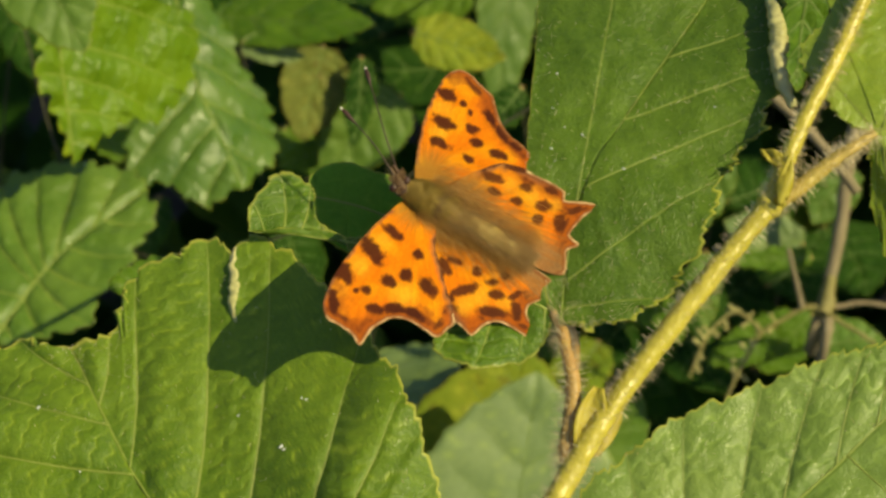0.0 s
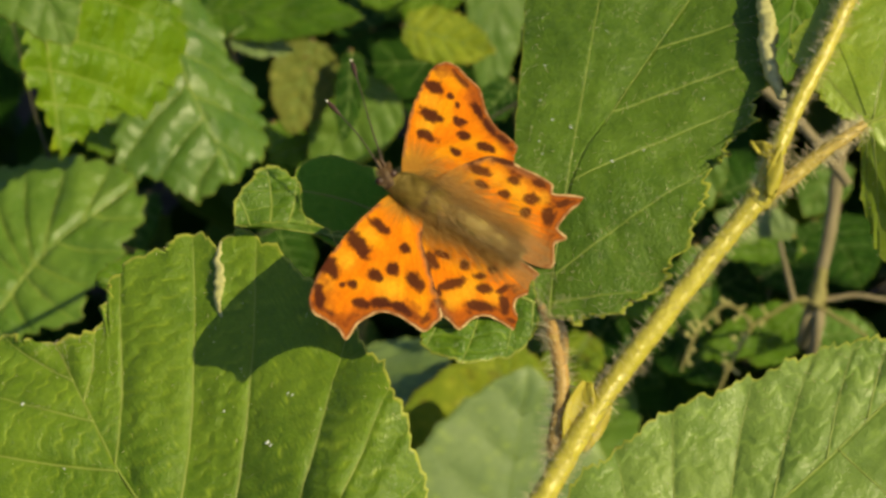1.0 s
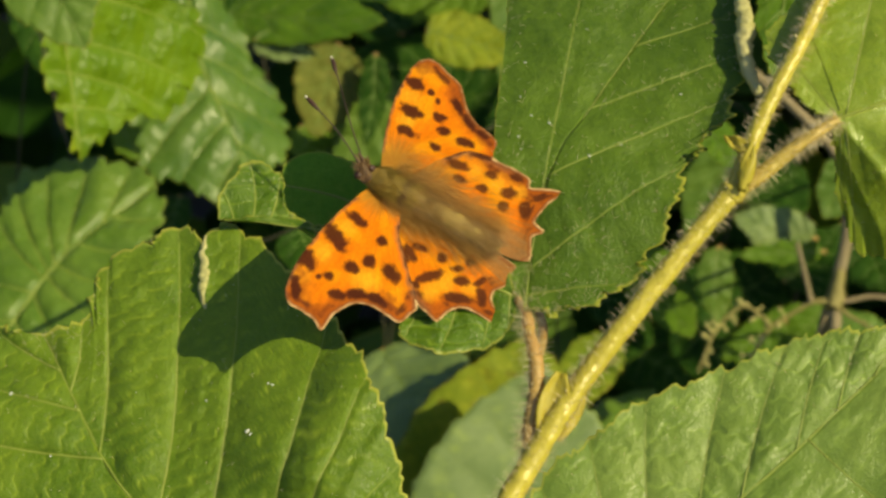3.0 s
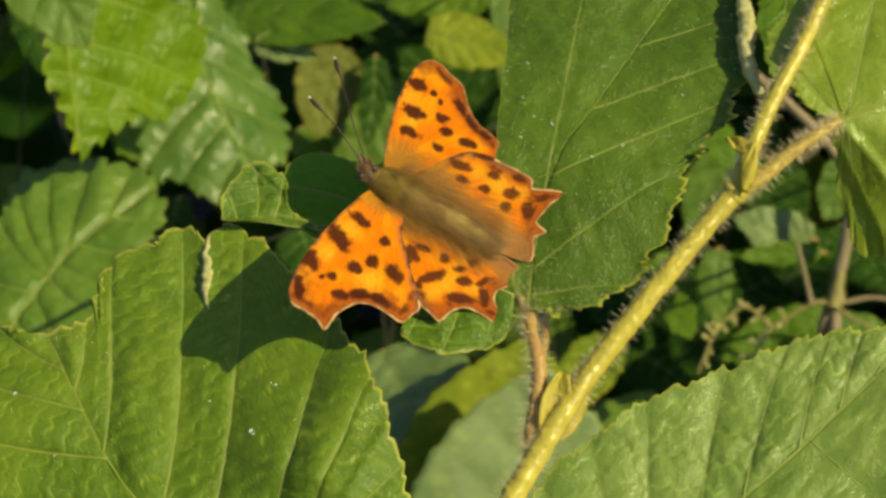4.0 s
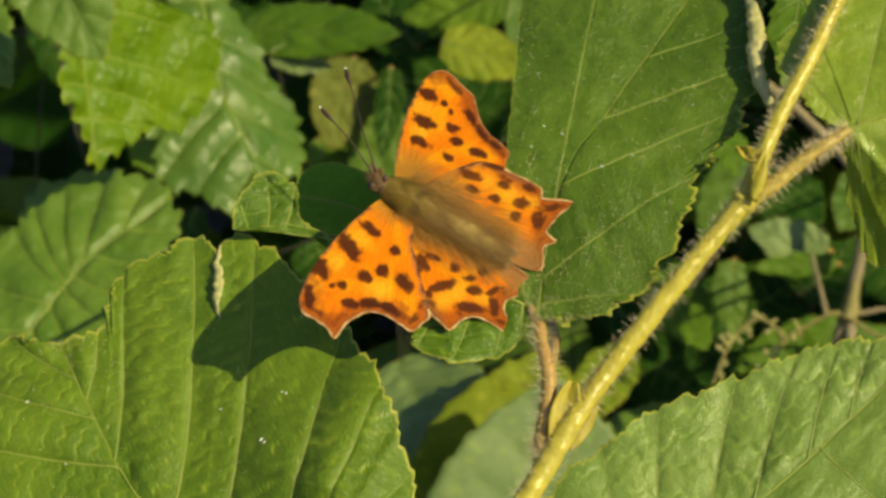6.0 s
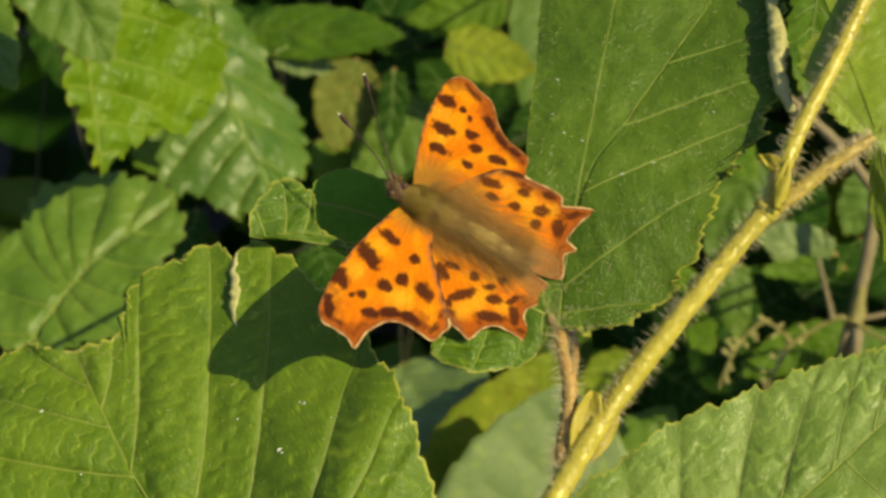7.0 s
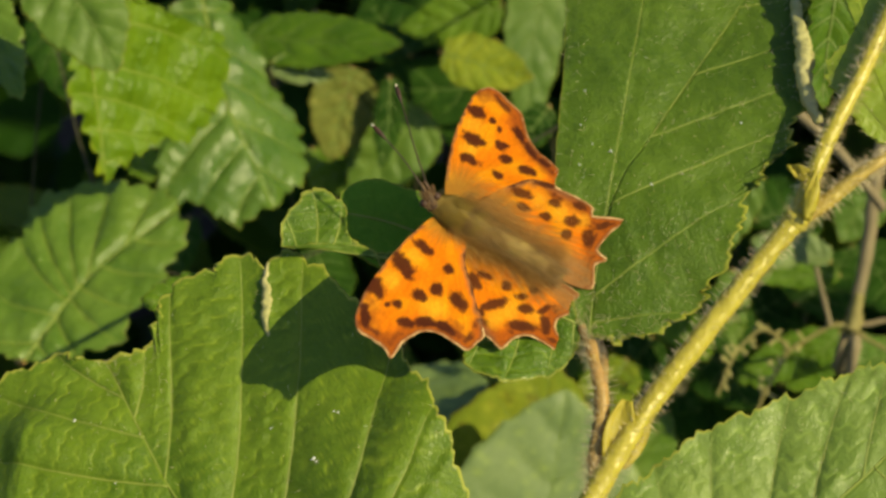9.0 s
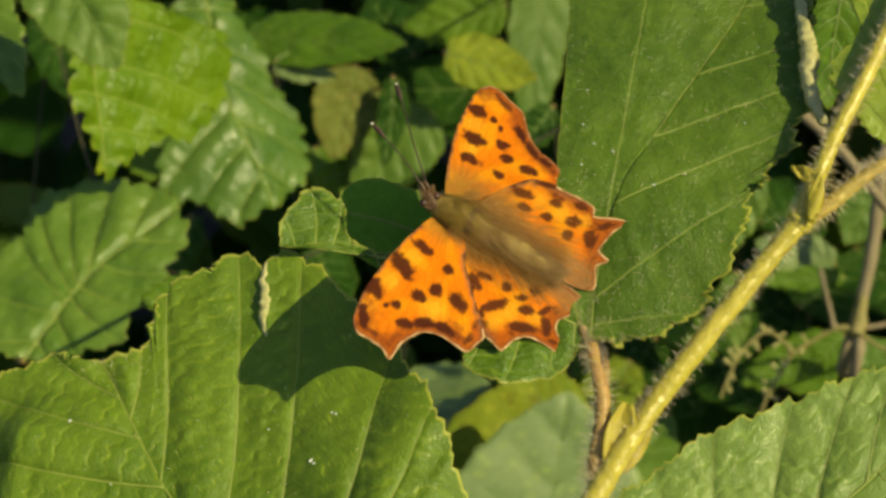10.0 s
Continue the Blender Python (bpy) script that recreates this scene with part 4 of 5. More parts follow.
def build_stems():
    foot = [(-0.02, -0.03, -0.02), (-0.03, -0.02, 0.3), (-0.015, -0.06, 0.7)]
    main = root("bramble_stem", Matrix.Translation(foot[0]))
    tagged(main, "hairy yellow-green forked bramble stem", "stem")
    for name, pts, rad, mat, count, long in (
        ("lower_stem", foot + [MAIN_STEM[0]], (3.0, 2.4, 1.9), STEM, 10, 1.9),
        ("main_stem", MAIN_STEM, (1.9, 1.75, 1.65), STEM, 1800, 1.6),
        ("upper_stem", UPPER_STEM, (1.5, 1.3, 1.25), STEM, 1300, 1.6),
        ("leafstalk", LEAFSTALK_HIGH, (1.45, 1.15, 0.75), STALK_GOLD, 900, 1.8),
        ("leafstalk", LEAFSTALK_TALL, (0.45, 1.15, 1.3, 1.25), STALK, 900, 2.2),
    ):
        rad = [r * MM for r in rad]
        ob = under(tube(name, pts, rad, mat, seed=count, per=24, bumps=0.13), main)
        tagged(under(stem_hairs(pts, rad, count, long, count), ob), "fine pale bristles", kind="stuff")
    under(tube("node", [(0.0453, 0.0036, 0.9061), MAIN_STEM[-1], (0.0487, 0.0065, 0.9097)], [r * MM for r in (1.6, 2.15, 2.0, 1.3)], STEM, bumps=0.2), main)
    # bracts at the forks
    for spec in (FORK_BRACT, STALK_BRACT, LOWER_BRACT, SHEATH):
        ob = sheet("bract", *bract_mesh(*spec), BRACT, thick=0.25 * MM)
        under(ob, main)
        tagged(ob, "papery yellow-green bract")
    rim = tube("curled_edge", EDGE, [r * MM for r in (0.7, 1.2, 1.5, 1.2, 0.7)], EDGE_PALE, bumps=0.5, per=16)
    rim.data.transform(NEAR["second"].matrix_world.inverted())
    rim.parent = NEAR["second"]
    tagged(rim, "pale tan curled edge")
    rim = tube("curled_edge", BROAD_EDGE, [r * MM for r in (0.35, 0.75, 0.95, 0.8, 0.3)], EDGE_PALE, bumps=0.5, per=12)
    rim.data.transform(NEAR["broad"].matrix_world.inverted())
    rim.parent = NEAR["broad"]
    tagged(rim, "pale curled edge beside a split")
    low = (DRY_STEM[0][0] - 0.02, DRY_STEM[0][1] + 0.05, -0.02)
    DRY_STEM.insert(0, low)
    back = root("dry_stem", Matrix.Translation(low))
    tagged(back, "thin brown woody stem in the shade", "stem")
    for name, pts, rad in (("stem", DRY_STEM, (2.2, 2.0, 2.1, 2.5, 2.4)), ("twig", TWIG_SIDE, (1.0, 0.85)), ("twig", BACK_STEM, (1.6, 1.5)), ("twig", TWIG_FAR, (1.0, 0.8))):
        under(tube(name, pts, [r * MM for r in rad], BARK, bumps=0.2), back)
    for pts, rad in ((TWIG, (1.2, 0.8, 0.7, 0.5)), (TWIG_UP, (0.7, 0.65, 0.5)), (TWIG_LOW, (0.8, 0.6))):
        under(tube("twig", pts, [r * MM for r in rad], TWIG_OLIVE, bumps=0.25), back)
    under(tube("node", [DRY_STEM[3], Vector(TWIG[0]) + Vector((0.001, 0, 0)), DRY_STEM[4]], [r * MM for r in (2.0, 2.9, 3.1, 2.2)], TWIG_OLIVE, bumps=0.3), back)

    rs = np.random.RandomState(5)
    for line, k in [(TWIG, k) for k in np.linspace(2.2, 5.2, 11)] + [(TWIG_UP, k) for k in np.linspace(0.9, 5.2, 19)]:
        p = Vector(curve_through(line, [k])[0])
        off = Vector(rs.normal(0, 1, 3)).normalized()
        off = (off - TO_SUN * max(0, off.dot(TO_SUN))).normalized() * rs.uniform(1.5, 4.6) * MM
        size = rs.uniform(0.5, 1.05) * MM
        long = off.normalized()
        bm = bmesh.new()
        bmesh.ops.create_icosphere(bm, subdivisions=2, radius=1.0)
        for v in bm.verts:
            v.co = p + off + (v.co + long * (v.co.dot(long) * 0.5) + Vector((0.2, 0.2, 0.2)) * noise.noise(v.co * 2 + p * 900)) * size
        me = bpy.data.meshes.new("bud")
        bm.to_mesh(me)
        bm.free()
        me.polygons.foreach_set("use_smooth", [True] * len(me.polygons))
        me.materials.append(BUD)
        bud = under(new("bud", me), back)
        under(tube("bud_stalk", [p, p + off * 0.5, p + off], [0.5 * MM, 0.4 * MM], BUD, sides=6, per=3), bud)


build_stems()

# ---- white specks of dust and down on the leaves ----
def build_specks():
    rs = np.random.RandomState(21)
    for thing, spots in ((NEAR["broad"], BROAD_SPECKS), (NEAR["tall"], TALL_SPECKS)):
        blade = next(o for o in thing.children if o.name.startswith("blade"))
        co = np.array([v.co for v in blade.data.vertices])
        for x, y, size in spots:
            v = co[np.hypot(co[:, 0] - x * MM, co[:, 1] - y * MM).argmin()]
            bm = bmesh.new()
            bmesh.ops.create_icosphere(bm, subdivisions=2, radius=size * 0.8 * MM)
            for w in bm.verts:
                w.co *= 1 + 0.5 * noise.noise(w.co * 3000 + Vector((x, y, 0)))
                w.co = Vector((w.co.x * rs.uniform(0.9, 1.1), w.co.y * 0.5, w.co.z * 0.4)) + Vector(v) + Vector((0, 0, size * 0.35 * MM))
            me = bpy.data.meshes.new("speck")
            bm.to_mesh(me)
            bm.free()
            me.materials.append(SPECK)
            ob = new("speck", me)
            ob.matrix_world = thing.matrix_world
            tagged(ob, "tiny white speck of dust lying on a leaf", "speck", "specks on the leaves")


build_specks()

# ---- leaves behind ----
WORDS = {"lime": "small bright yellow-green leaf in the sun", "pale": "pale grey-green leaf in the hedge", "cool": "cool mid-green leaf with a matt blade in the hedge", "fresh": "fresh green toothed leaf in the hedge", "grey": "dull grey-green leaf in the hedge", "deep": "green leaf in the hedge, its colour darkened for shade",
         "yellow": "yellowing leaf with brown flecks in the hedge", "dry": "withered yellow-brown leaf hanging in the hedge"}


def build_behind():
    todo = [(LIME["at"], lambda p: leaf(LIME, LEAF["lime"], "bright lime-green toothed leaf in full sun", teeth=3.0, tooth_len=7.0, pleat=1.1, wave=2, quilt=(0.6, 3.8), per=18, cols=120, seed=17, ribs=VEIN, rib_mm=0.5, stalk=p, bend=0.03)),
            (GLOSSY["at"], lambda p: leaf(GLOSSY, LEAF["gloss"], "glossy grey-green leaf with straight side veins", teeth=3.0, tooth_len=8.0, pleat=2.2, fold=-0.2, lower=-0.2, wave=1.4, quilt=(0.3, 5.0), cols=60, seed=20, rib_mm=0.5, stalk=p, bend=0.03)),
            (SIDE["at"], lambda p: leaf(SIDE, LEAF["grey"], "pale green leaf with spread veins and small teeth", teeth=2.4, tooth_len=7.0, pleat=1.5, wave=1.4, quilt=(0.3, 5.0), cols=60, seed=23, rib_mm=0.5, stalk=p, bend=0.03))]
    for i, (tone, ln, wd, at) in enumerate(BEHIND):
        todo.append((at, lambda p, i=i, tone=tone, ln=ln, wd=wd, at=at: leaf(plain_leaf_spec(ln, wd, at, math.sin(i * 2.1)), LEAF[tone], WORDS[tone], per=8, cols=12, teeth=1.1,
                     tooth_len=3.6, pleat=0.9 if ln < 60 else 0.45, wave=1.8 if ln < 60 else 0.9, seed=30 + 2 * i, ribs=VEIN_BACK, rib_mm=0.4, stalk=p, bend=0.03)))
    # branches run behind the leaves' bases, one for each layer of the hedge
    layers = {}
    for at, make in todo:
        deep = at.translation.dot(AWAY)
        layers.setdefault(min(4, max(0, int((deep + 0.45) / 0.09))), []).append((at.translation, make))
    for layer in layers.values():
        layer.sort(key=lambda row: row[0].x)
        line = []
        for base, make in layer:
            p = base + (base - Vector((-0.006, -0.2145, 1.0805))).normalized() * 0.24
            make(p)
            line.append(p)
        end = line[-1]
        far = end + AWAY * 0.5 + Vector((0.1, 0, 0))
        line = line + [end + AWAY * 0.25 + Vector((0.06, 0, 0)), far, Vector((far.x + 0.02, far.y + 0.05, -0.03))]
        tagged(tube("hedge_branch", line, [0.5 * MM, 0.6 * MM, 1.4 * MM], TWIG_GREEN, sides=8), "thin brown branch inside the hedge", "branch")


build_behind()


def foliage(name, label, places, tones, seed):
    """Many leaves as one mesh: rows of (place, length, turn)."""
    rs = np.random.RandomState(seed)
    spec = plain_leaf_spec(1.0, 0.72, Matrix())
    verts, faces, vals = [], [], {"vein_mm": [], "rib_mm": [], "edge_mm": []}
    mats = []
    parts = [half_leaf(spec["mid"], spec[s], 4, 5, 0.018, 0.06, 0.0, 3, 0.04) for s in ("a", "b")]
    for n, (place, ln, turn) in enumerate(places):
        curl = rs.uniform(-0.25, 0.1)
        for side, (pts, z, vein, rib, edge, _) in enumerate(parts):
            rows, c = pts.shape[:2]
            base = len(verts)
            m = Matrix.Translation(place) @ turn
            for i in range(rows):
                for j in range(c):
                    x, y = pts[i, j]
                    h = 0.25 * abs(x) + curl * y * y + 0.03 * math.sin(y * 21) * abs(x) * 2
                    verts.append(m @ Vector((x * ln, y * ln, h * ln)))
            for key, arr in (("vein_mm", vein), ("rib_mm", rib), ("edge_mm", edge)):
                vals[key] += (np.asarray(arr) * ln * 1000).ravel().tolist()
            for i in range(rows - 1):
                for j in range(c - 1):
                    q = (base + i * c + j, base + i * c + j + 1, base + (i + 1) * c + j + 1, base + (i + 1) * c + j)
                    faces.append(q if side else q[::-1])
                    mats.append(n % len(tones))
    ob = sheet(name, verts, faces, LEAF[tones[0]], vals)
    for t in tones[1:]:
        ob.data.materials.append(LEAF[t])
    ob.data.polygons.foreach_set("material_index", mats)
    return tagged(ob, label, "foliage", kind="stuff")


RIGHT, ABOVE = Vector((1, 0, 0)), Vector((0, math.sin(radians(40)), math.cos(radians(40))))


def hedge_place(x, y, deep):
    return Vector((0, 0, 0.9)) + RIGHT * x + ABOVE * y + AWAY * deep


def build_hedge():
    rs = np.random.RandomState(12)
    inside, shade_bank = [], []
    for _ in range(1500):
        x, deep = rs.uniform(-0.5, 0.55), rs.uniform(0.6, 1.15)
        p = hedge_place(x, rs.uniform(-0.36, 0.4), deep)
        if p.z > 0.03 and x + 0.9 * deep > 0.70:
            inside.append((p, rs.uniform(0.055, 0.095), Euler((rs.normal(0.5, 0.5), rs.normal(0, 0.5), rs.rand() * 6.28)).to_matrix().to_4x4()))
    # unseen leaves on the sun's side, added to shade the inside
    for _ in range(900):
        p = hedge_place(rs.uniform(0.72, 1.8), rs.uniform(-0.25, 0.75), rs.uniform(-0.15, 0.25))
        if p.z > 0.03:
            shade_bank.append((p, rs.uniform(0.07, 0.11), Euler((rs.normal(0.6, 0.4), rs.normal(0.4, 0.4), rs.rand() * 6.28)).to_matrix().to_4x4()))
    for _ in range(800):
        p = hedge_place(rs.uniform(-0.6, 0.6), rs.uniform(-0.4, 0.5), rs.uniform(0.98, 1.3))
        if p.z > 0.02:
            inside.append((p, rs.uniform(0.07, 0.11), Euler((rs.normal(0.6, 0.4), rs.normal(0, 0.5), rs.rand() * 6.28)).to_matrix().to_4x4()))
    rest = []
    for _ in range(1300):
        x, y, deep = rs.uniform(-1.3, 1.6), rs.uniform(-0.75, 0.5), rs.uniform(-0.1, 1.0)
        p = hedge_place(x, y, deep)
        if p.z > 0.03 and (x < -0.3 - deep * 0.3 or y < -0.2 - deep * 0.3 or deep > 0.95):
            rest.append((p, rs.uniform(0.06, 0.1), Euler((rs.normal(0.6, 0.4), rs.normal(0, 0.4), rs.rand() * 6.28)).to_matrix().to_4x4()))
    for n in range(26):
        if n < 10:
            x, y, deep = rs.uniform(0.8, 1.7), rs.uniform(0.2, 0.65), rs.uniform(-0.1, 0.2)
        elif n < 18:
            x, y, deep = rs.uniform(-0.4, 0.5), rs.uniform(-0.1, 0.35), rs.uniform(1.0, 1.25)
        else:
            x, y, deep = rs.choice((-1, 1)) * rs.uniform(0.75, 1.1), rs.uniform(-0.3, 0.2), rs.uniform(0.3, 0.9)
        top = hedge_place(x, y, deep)
        if top.z < 0.15:
            continue
        foot = Vector((top.x * 0.9 + rs.uniform(-0.1, 0.1), top.y + rs.uniform(0.0, 0.15), -0.03))
        mid = foot.lerp(top, 0.5) + Vector((rs.uniform(-0.06, 0.06), rs.uniform(-0.06, 0.06), 0))
        tagged(tube("hedge_branch", [foot, mid, top], [6 * MM, 4 * MM, 1.5 * MM], BARK, sides=8), "upright brown woody branch carrying the hedge's leaves", "branch", "woody branches of the hedge")
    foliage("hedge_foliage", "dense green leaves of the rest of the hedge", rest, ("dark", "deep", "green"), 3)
    foliage("hedge_foliage", "dense green leaves deep in the hedge, darkened for shade", inside, ("deep", "dark", "deep"), 1)
    foliage("hedge_foliage", "dense green leaves out of view, added to shade the hedge", shade_bank, ("dark", "green"), 2)


build_hedge()


# ---- butterfly ----
def wing(name, spec, body, label, pale_rim=True):
    """A wing as a fan from its root, its scales coloured by spots, margin and root."""
    n = len(spec["outline"])
    rim = curve_through(spec["outline"], np.linspace(0, n - 1, (n - 1) * 16 + 1))
    rs = np.random.RandomState(n)
    # keep the fan free of folds: its rays turn one way only
    turn = np.unwrap(np.arctan2(rim[:, 1], rim[:, 0]))
    way = np.sign(turn[-1] - turn[0])
    turn = way * (np.maximum.accumulate(turn * way) + np.arange(len(turn)) * 2e-5)
    far = np.hypot(rim[:, 0], rim[:, 1]) * (1 + 0.002 * rs.normal(size=len(rim)))
    rim = np.stack([far * np.cos(turn), far * np.sin(turn)], 1)
    cols = 90
    u = np.linspace(0.0, 1, cols + 1) ** 0.8
    pts = rim[:, None] * u[None, :, None]
    x, y = pts[..., 0], pts[..., 1]
    flat = pts.reshape(-1, 2)
    # distance to the outer edge, and how far round the wing each edge point lies
    away = np.full(len(flat), 99.0)
    lo, hi = spec["outer"]
    for a in rim[int(lo * len(rim)):int(hi * len(rim)):2]:
        away = np.minimum(away, np.hypot(flat[:, 0] - a[0], flat[:, 1] - a[1]))
    away = away.reshape(x.shape)
    rr = np.hypot(x, y)
    grain = np.array([noise.noise((p[0] * 0.9, p[1] * 0.9, n)) for p in flat]).reshape(x.shape)
    fleck = np.array([noise.noise((p[0] * 2.1, p[1] * 2.1, n + 4)) for p in flat]).reshape(x.shape)
    soft = np.array([noise.noise((p[0] * 0.28, p[1] * 0.28, n + 9)) for p in flat]).reshape(x.shape)
    ang = np.arctan2(x, y)
    streak = np.array([noise.noise((a * 34, r * 0.16, n + 2)) + 0.6 * noise.noise((a * 75, r * 0.3, n + 6)) for a, r in zip(ang.ravel(), rr.ravel())]).reshape(x.shape)
    def blend(c, w, to):
        return c * (1 - w[..., None]) + np.array(to) * w[..., None]
    def step(v, a, b):
        t = np.clip((v - a) / (b - a), 0, 1)
        return t * t * (3 - 2 * t)
    c = np.zeros((*x.shape, 3)) + np.array((0.73, 0.203, 0.002))
    c = blend(c, step(soft, -0.05, 0.45) * 0.75, (0.80, 0.315, 0.004))
    c = blend(c, step(-soft, 0.05, 0.45) * 0.6, (0.78, 0.19, 0.003))
    # veins run out from the root
    c = blend(c, np.clip(np.cos(ang * 26) * 3 - 2.3, 0, 1) * 0.10 * step(rr, 3, 7), (0.5, 0.12, 0.01))
    c = blend(c, step(away + 0.5 * soft, 3.4, 0.9) * 0.82, (0.35, 0.08, 0.008))
    band = step(np.abs(away + 0.35 * grain - spec.get("band", 1.5)), 0.75, 0.25)
    c = blend(c, band * np.clip(0.5 + 1.6 * soft + 1.4 * grain, 0.12, 0.92), (0.10, 0.027, 0.008))
    for px, py, pr in spec.get("pale", ()):
        c = blend(c, step(np.hypot(x - px, y - py) + 0.5 * grain, 1.3 * pr, pr * 0.2) * 0.55, (0.88, 0.43, 0.02))
    for px, py, pr in spec.get("smoky", ()):
        c = blend(c, step(np.hypot(x - px, y - py) + 0.9 * grain + 0.5 * fleck, 1.5 * pr, pr * 0.3) * 0.7, (0.30, 0.07, 0.008))
    c = c * (1 + 0.16 * streak)[..., None]
    root_dist = rr + 1.2 * soft + 2.6 * streak
    c = blend(c, step(root_dist, spec["dusk"], spec["dusk"] * 0.35) * 0.85, (0.30, 0.165, 0.025))
    if "inner" in spec:
        # the hind wing's furry inner side
        px, py, qx, qy, w = spec["inner"]
        t = np.clip(((x - px) * (qx - px) + (y - py) * (qy - py)) / ((qx - px) ** 2 + (qy - py) ** 2), 0, 1)
        d = np.hypot(x - px - t * (qx - px), y - py - t * (qy - py)) + 0.8 * grain + 2.2 * streak
        c = blend(c, step(d, w, w * 0.35) * 0.85, (0.31, 0.145, 0.035))
        c = blend(c, step(d + 1.5 * streak, w * 0.55, w * 0.1) * 0.5, (0.27, 0.165, 0.07))
    for lo, hi, w in spec.get("edges", ()):
        near = np.full(len(flat), 99.0)
        for a in rim[int(lo * len(rim)):int(hi * len(rim)):2]:
            near = np.minimum(near, np.hypot(flat[:, 0] - a[0], flat[:, 1] - a[1]))
        near = near.reshape(x.shape) + 0.5 * grain
        c = blend(c, step(near, 1.5 * w, 0.3 * w) * 0.8, (0.22, 0.11, 0.05))
        c = blend(c, step(near, 0.45 * w, 0.15 * w) * 0.8, (0.05, 0.02, 0.01))
    for sx, sy, ra, rb, deg in spec["spots"]:
        t = radians(deg)
        dx, dy = x - sx, y - sy
        a, b = dx * math.cos(t) + dy * math.sin(t), -dx * math.sin(t) + dy * math.cos(t)
        d = np.sqrt((a / ra) ** 2 + (b / rb) ** 2) + 0.42 * grain + 0.2 * fleck
        c = blend(c, step(d, 1.34, 0.74) * spec.get("inked", 0.96), spec.get("ink", (0.06, 0.014, 0.006)))
    c = blend(c, step(away, 0.9, 0.35) * 0.8, (0.20, 0.06, 0.012))
    notch = np.interp(np.linspace(0, 1, len(rim)), np.linspace(0, 1, 60), rs.rand(60))
    c = blend(c, step(away + 0.12 * grain, 0.42, 0.14) * (0.12 + 0.85 * notch[:, None]) * (1.0 if pale_rim else 0.4), (0.80, 0.58, 0.28))
    h = 0.03 * np.cos(ang * 26) * step(rr, 1, 6) + spec.get("arch", 0.0) * np.sin(np.clip(rr / 26, 0, 1) * math.pi) + 0.25 * soft
    verts = [(p[0] * MM, p[1] * MM, q * MM) for p, q in zip(flat, h.ravel())]
    rows, w = x.shape
    faces = [(i * w + j, i * w + j + 1, (i + 1) * w + j + 1, (i + 1) * w + j) for i in range(rows - 1) for j in range(w - 1)]
    ob = sheet(name, verts, faces, WING, colours=np.concatenate([c, np.ones((*x.shape, 1))], 2).ravel())
    if sum(p.normal.z for p in ob.data.polygons[:400]) < 0:
        ob.data.flip_normals()
    mod = ob.modifiers.new("thickness", "SOLIDIFY")
    mod.thickness, mod.offset = 0.08 * MM, -1
    ob.matrix_world = spec["at"]
    tagged(ob, label)
    return under(ob, body)


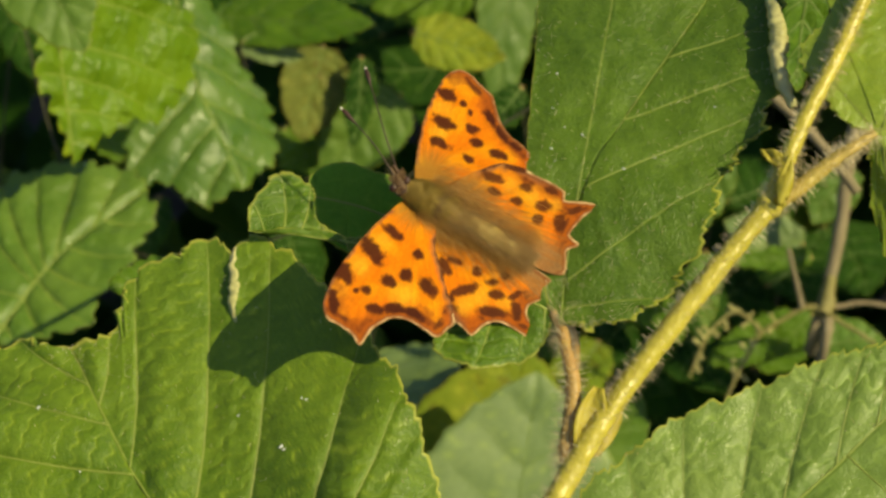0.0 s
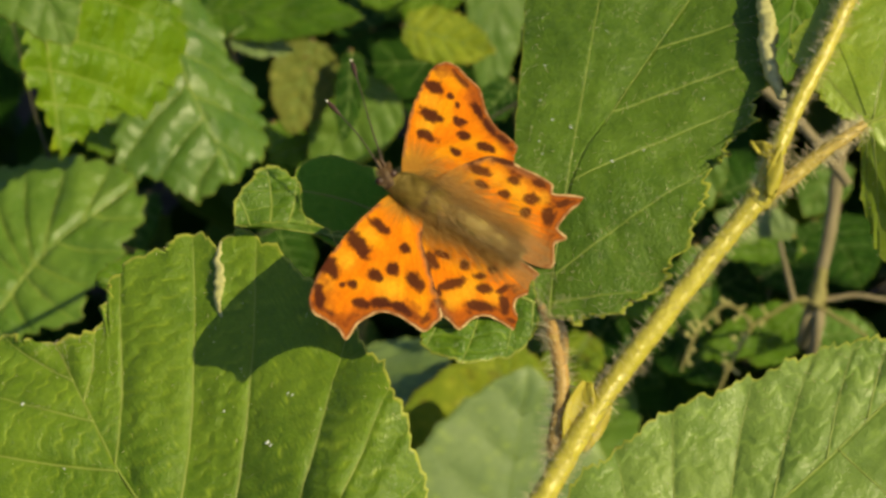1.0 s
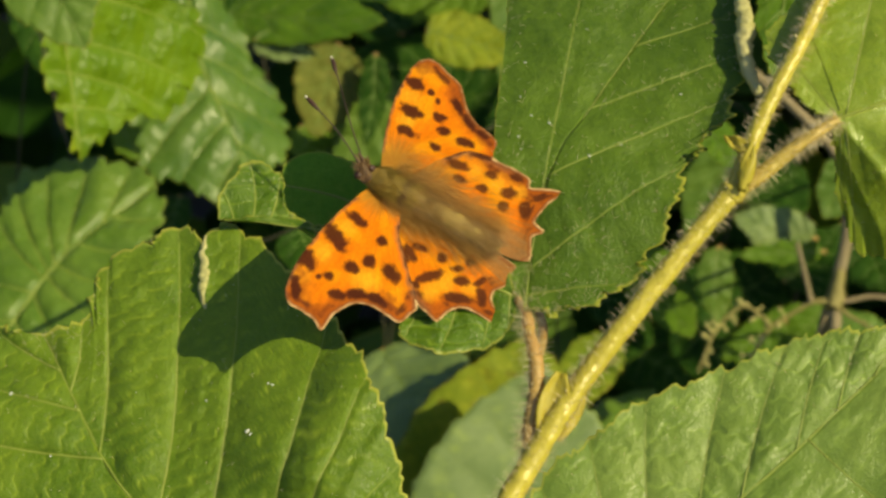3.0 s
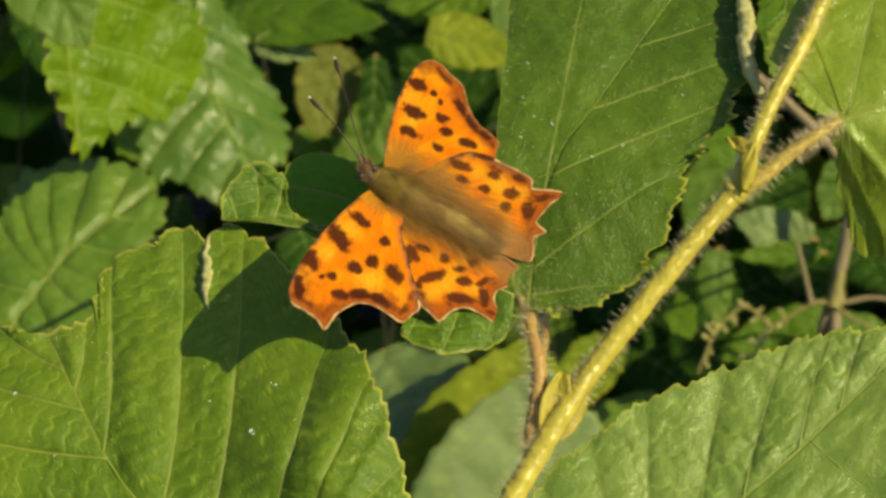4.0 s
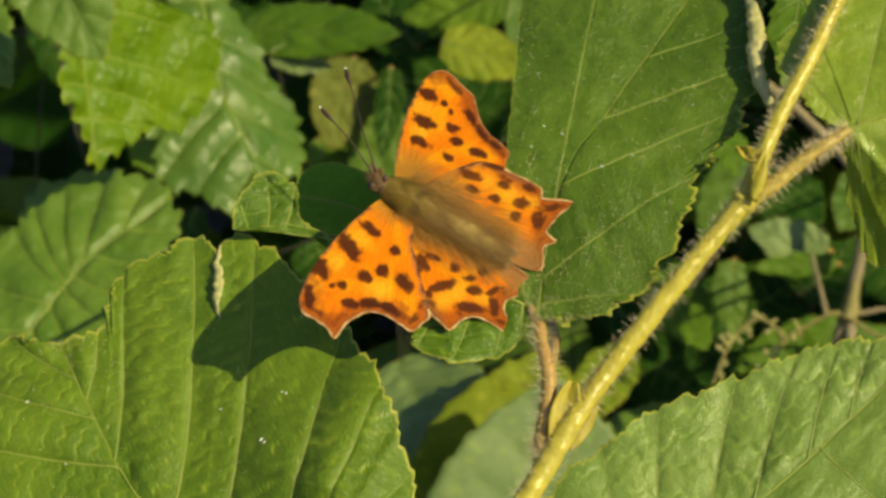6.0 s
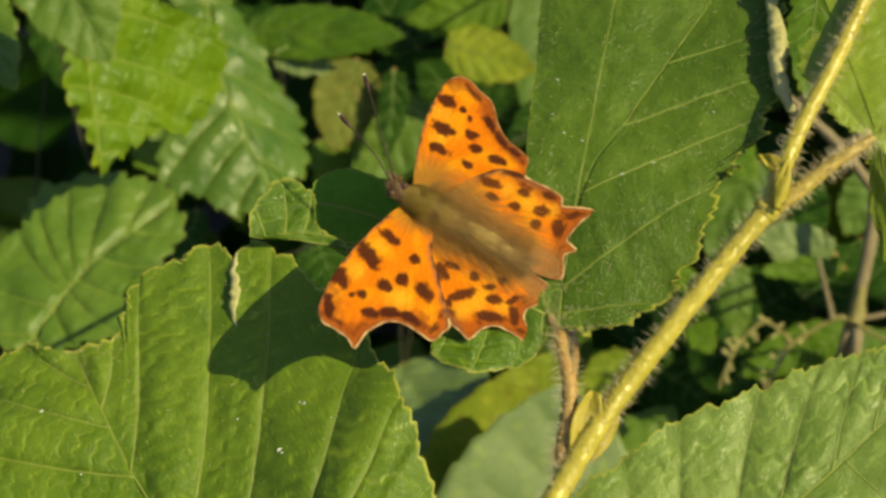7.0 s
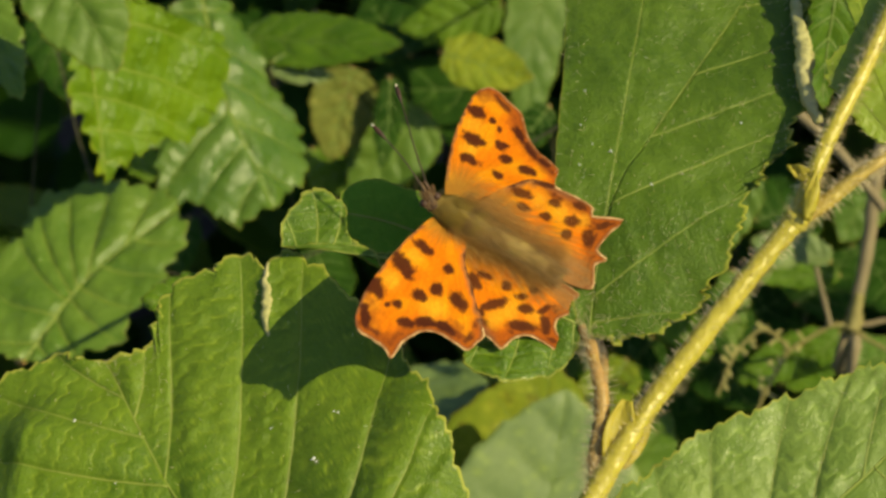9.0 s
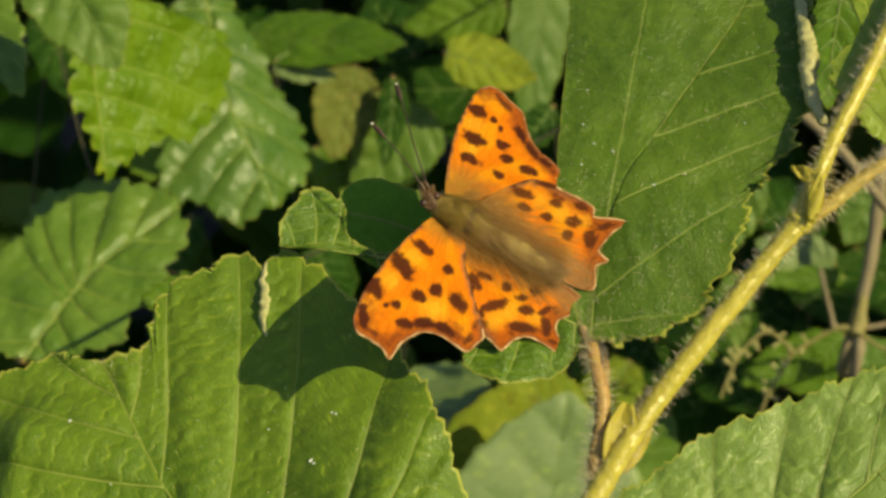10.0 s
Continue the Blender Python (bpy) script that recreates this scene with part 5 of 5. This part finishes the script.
def build_butterfly():
    body = root("butterfly", Matrix.Translation(BODY[1]))
    tagged(body, "orange comma butterfly with dark brown spots, wings spread, on a leaf", "butterfly")
    FORE_NEAR.update(edges=[(0.05, 0.3, 0.45), (0.78, 0.95, 0.8)], outer=(0.30, 0.80), dusk=7.5, arch=0.5, smoky=[(-0.8, 25.4, 2.6), (-6.6, 25.8, 1.8), (0.8, 22.5, 1.5), (-12.5, 16.8, 1.6)])
    FORE_FAR.update(edges=[(0.05, 0.36, 0.45)], outer=(0.34, 0.86), dusk=7.5, arch=0.5, smoky=[(-0.4, 21.0, 2.0), (6.0, 17.8, 1.6), (13.2, 11.4, 1.6)])
    HIND_NEAR.update(outer=(0.20, 0.88), dusk=8.5, edges=[(0.04, 0.25, 1.0)], inner=(0, 0, *HIND_NEAR["outline"][20], 5.5), ink=(0.075, 0.02, 0.007), inked=0.94)
    HIND_FAR.update(outer=(0.20, 0.82), dusk=9.0, edges=[(0.08, 0.28, 1.0)], inner=(0, 0, *HIND_FAR["outline"][19], 6.2), ink=(0.08, 0.022, 0.007), inked=0.92)
    for spec in (HIND_FAR, HIND_NEAR):
        wing("hindwing", spec, body, "ragged orange hindwing with tail")
    for spec in (FORE_FAR, FORE_NEAR):
        wing("forewing", spec, body, "scalloped orange forewing with brown spots", spec is FORE_NEAR)
    low = [tuple(Vector(p) + AWAY * d * MM) for p, d in zip(BODY, (0.2, 0.3, 0.3, 0.1, 0.0, 0.0))]
    thorax = under(tube("thorax", low[0:4], [r * MM for r in (1.5, 2.1, 2.2, 1.5)], FUR_SKIN), body)
    abdomen = under(tube("abdomen", low[3:], [r * MM for r in (1.6, 1.8, 1.5, 0.7)], FUR_SKIN), body)
    # head with pointed mouth-feelers and eyes
    head = under(tube("head", HEAD, [r * MM for r in (0.7, 1.1, 1.4)], FACE), body)
    nose = Vector(HEAD[0])
    fore = (Vector(HEAD[0]) - Vector(HEAD[2])).normalized()
    wide = fore.cross(AWAY).normalized()
    for sign in (-1, 1):
        start = nose + wide * (sign * 0.35 * MM) - fore * 0.6 * MM
        under(tube("mouth_feeler", [start, start + fore * 1.1 * MM, start + fore * 2.1 * MM + wide * (sign * -0.15 * MM)], [r * MM for r in (0.45, 0.36, 0.1)], FACE, sides=8), head)
        eye = Vector(HEAD[1]) + wide * (sign * 1.15 * MM) - AWAY * 0.35 * MM
        under(tube("eye", [eye - fore * 0.65 * MM, eye, eye + fore * 0.65 * MM], [r * MM for r in (0.15, 0.62, 0.72, 0.62, 0.15)], DARK_HORN, sides=10), head)
    rs = np.random.RandomState(7)
    # fur, combed back
    fur, dark, collar, shawl = [], [], [], []
    for _ in range(15000):
        k = rs.rand() ** 1.1 * 4.9
        p, q = curve_through(low, [k, k + 0.05])
        d = Vector(q - p).normalized()
        a = d.orthogonal().normalized()
        a.rotate(Matrix.Rotation(rs.rand() * 6.283, 3, d))
        r = float(np.interp(k, range(6), (1.3, 2.1, 2.2, 1.6, 1.6, 0.9))) * MM
        ln = rs.uniform(0.9, 2.5) * MM
        lot = collar if 1.75 < k < 2.0 else fur if k + rs.normal(0, 0.2) < 2.3 else shawl if rs.rand() < 0.3 else dark
        lot.append((Vector(p) + a * r * 0.9, (d * 0.9 + a * rs.uniform(0.15, 0.7)).normalized() * ln, Vector(rs.normal(0, 0.14 * ln, 3))))
    # long soft hair over the roots of the hind wings
    for _ in range(5200):
        k = 1.2 + rs.rand() * 3.5
        p, q = curve_through(BODY, [k, k + 0.05])
        d = Vector(q - p).normalized()
        off = abs(rs.normal(0, 2.7))
        side = d.cross(AWAY).normalized() * (rs.choice((-1, 1)) * off * MM)
        ln = rs.uniform(1.6, 3.6) * MM
        (shawl if off > rs.uniform(0.3, 2.2) else dark).append((Vector(p) + side - AWAY * rs.uniform(-0.3, 1.1) * MM, (d + side.normalized() * 0.14 - AWAY * 0.05).normalized() * ln, Vector(rs.normal(0, 0.10 * ln, 3))))
    tuft = []
    for _ in range(700):
        p, q = curve_through(HEAD, [rs.rand() * 1.9, 2.0])
        d = -Vector(q - p).normalized()
        a = d.orthogonal().normalized()
        a.rotate(Matrix.Rotation(rs.rand() * 6.283, 3, d))
        tuft.append((Vector(p) + a * rs.uniform(0.7, 1.3) * MM, (d * 0.8 + a * 0.6).normalized() * rs.uniform(0.4, 1.0) * MM, Vector(rs.normal(0, 0.1 * MM, 3))))
    tagged(under(hairs("fur", tuft, FUR_HEAD, 0.03), head), "reddish-brown fur", kind="stuff")
    tagged(under(hairs("fur", fur, FUR, 0.02), thorax), "olive-brown fur", kind="stuff")
    tagged(under(hairs("collar", collar, FUR_HEAD, 0.02), thorax), "dark brown band of fur", kind="stuff")
    tagged(under(hairs("fur", dark, FUR_DARK, 0.018), abdomen), "brown fur", kind="stuff")
    tagged(under(hairs("fur", shawl, FUR_WING, 0.016), abdomen), "orange-brown hair over the wing roots", kind="stuff")
    for pts in (FEELER_FAR, FEELER_NEAR):
        feeler = under(tube("feeler", pts, [0.14 * MM, 0.11 * MM, 0.12 * MM], FEELER, sides=8), body)
        a, b = Vector(pts[-2]), Vector(pts[-1])
        d = (b - a).normalized()
        under(tube("club", [b - d * 3.2 * MM, b - d * 1.6 * MM, b - d * 0.2 * MM], [r * MM for r in (0.12, 0.34, 0.42, 0.22)], DARK_HORN, sides=10), feeler)
        under(tube("tip", [b - d * 0.4 * MM, b, b + d * 0.25 * MM], [r * MM for r in (0.2, 0.22, 0.08)], TIP, sides=10), feeler)
    chest = Vector(BODY[1])
    for foot in FEET:
        f = Vector(foot)
        start = chest.lerp(Vector(BODY[2]), 0.3)
        knee = start.lerp(f, 0.5) + Vector((0, 0, 1.5 * MM))
        under(tube("leg", [start, knee, f], [r * MM for r in (0.35, 0.25, 0.15)], FACE, sides=8), body)


build_butterfly()


def motions():
    pass


motions()
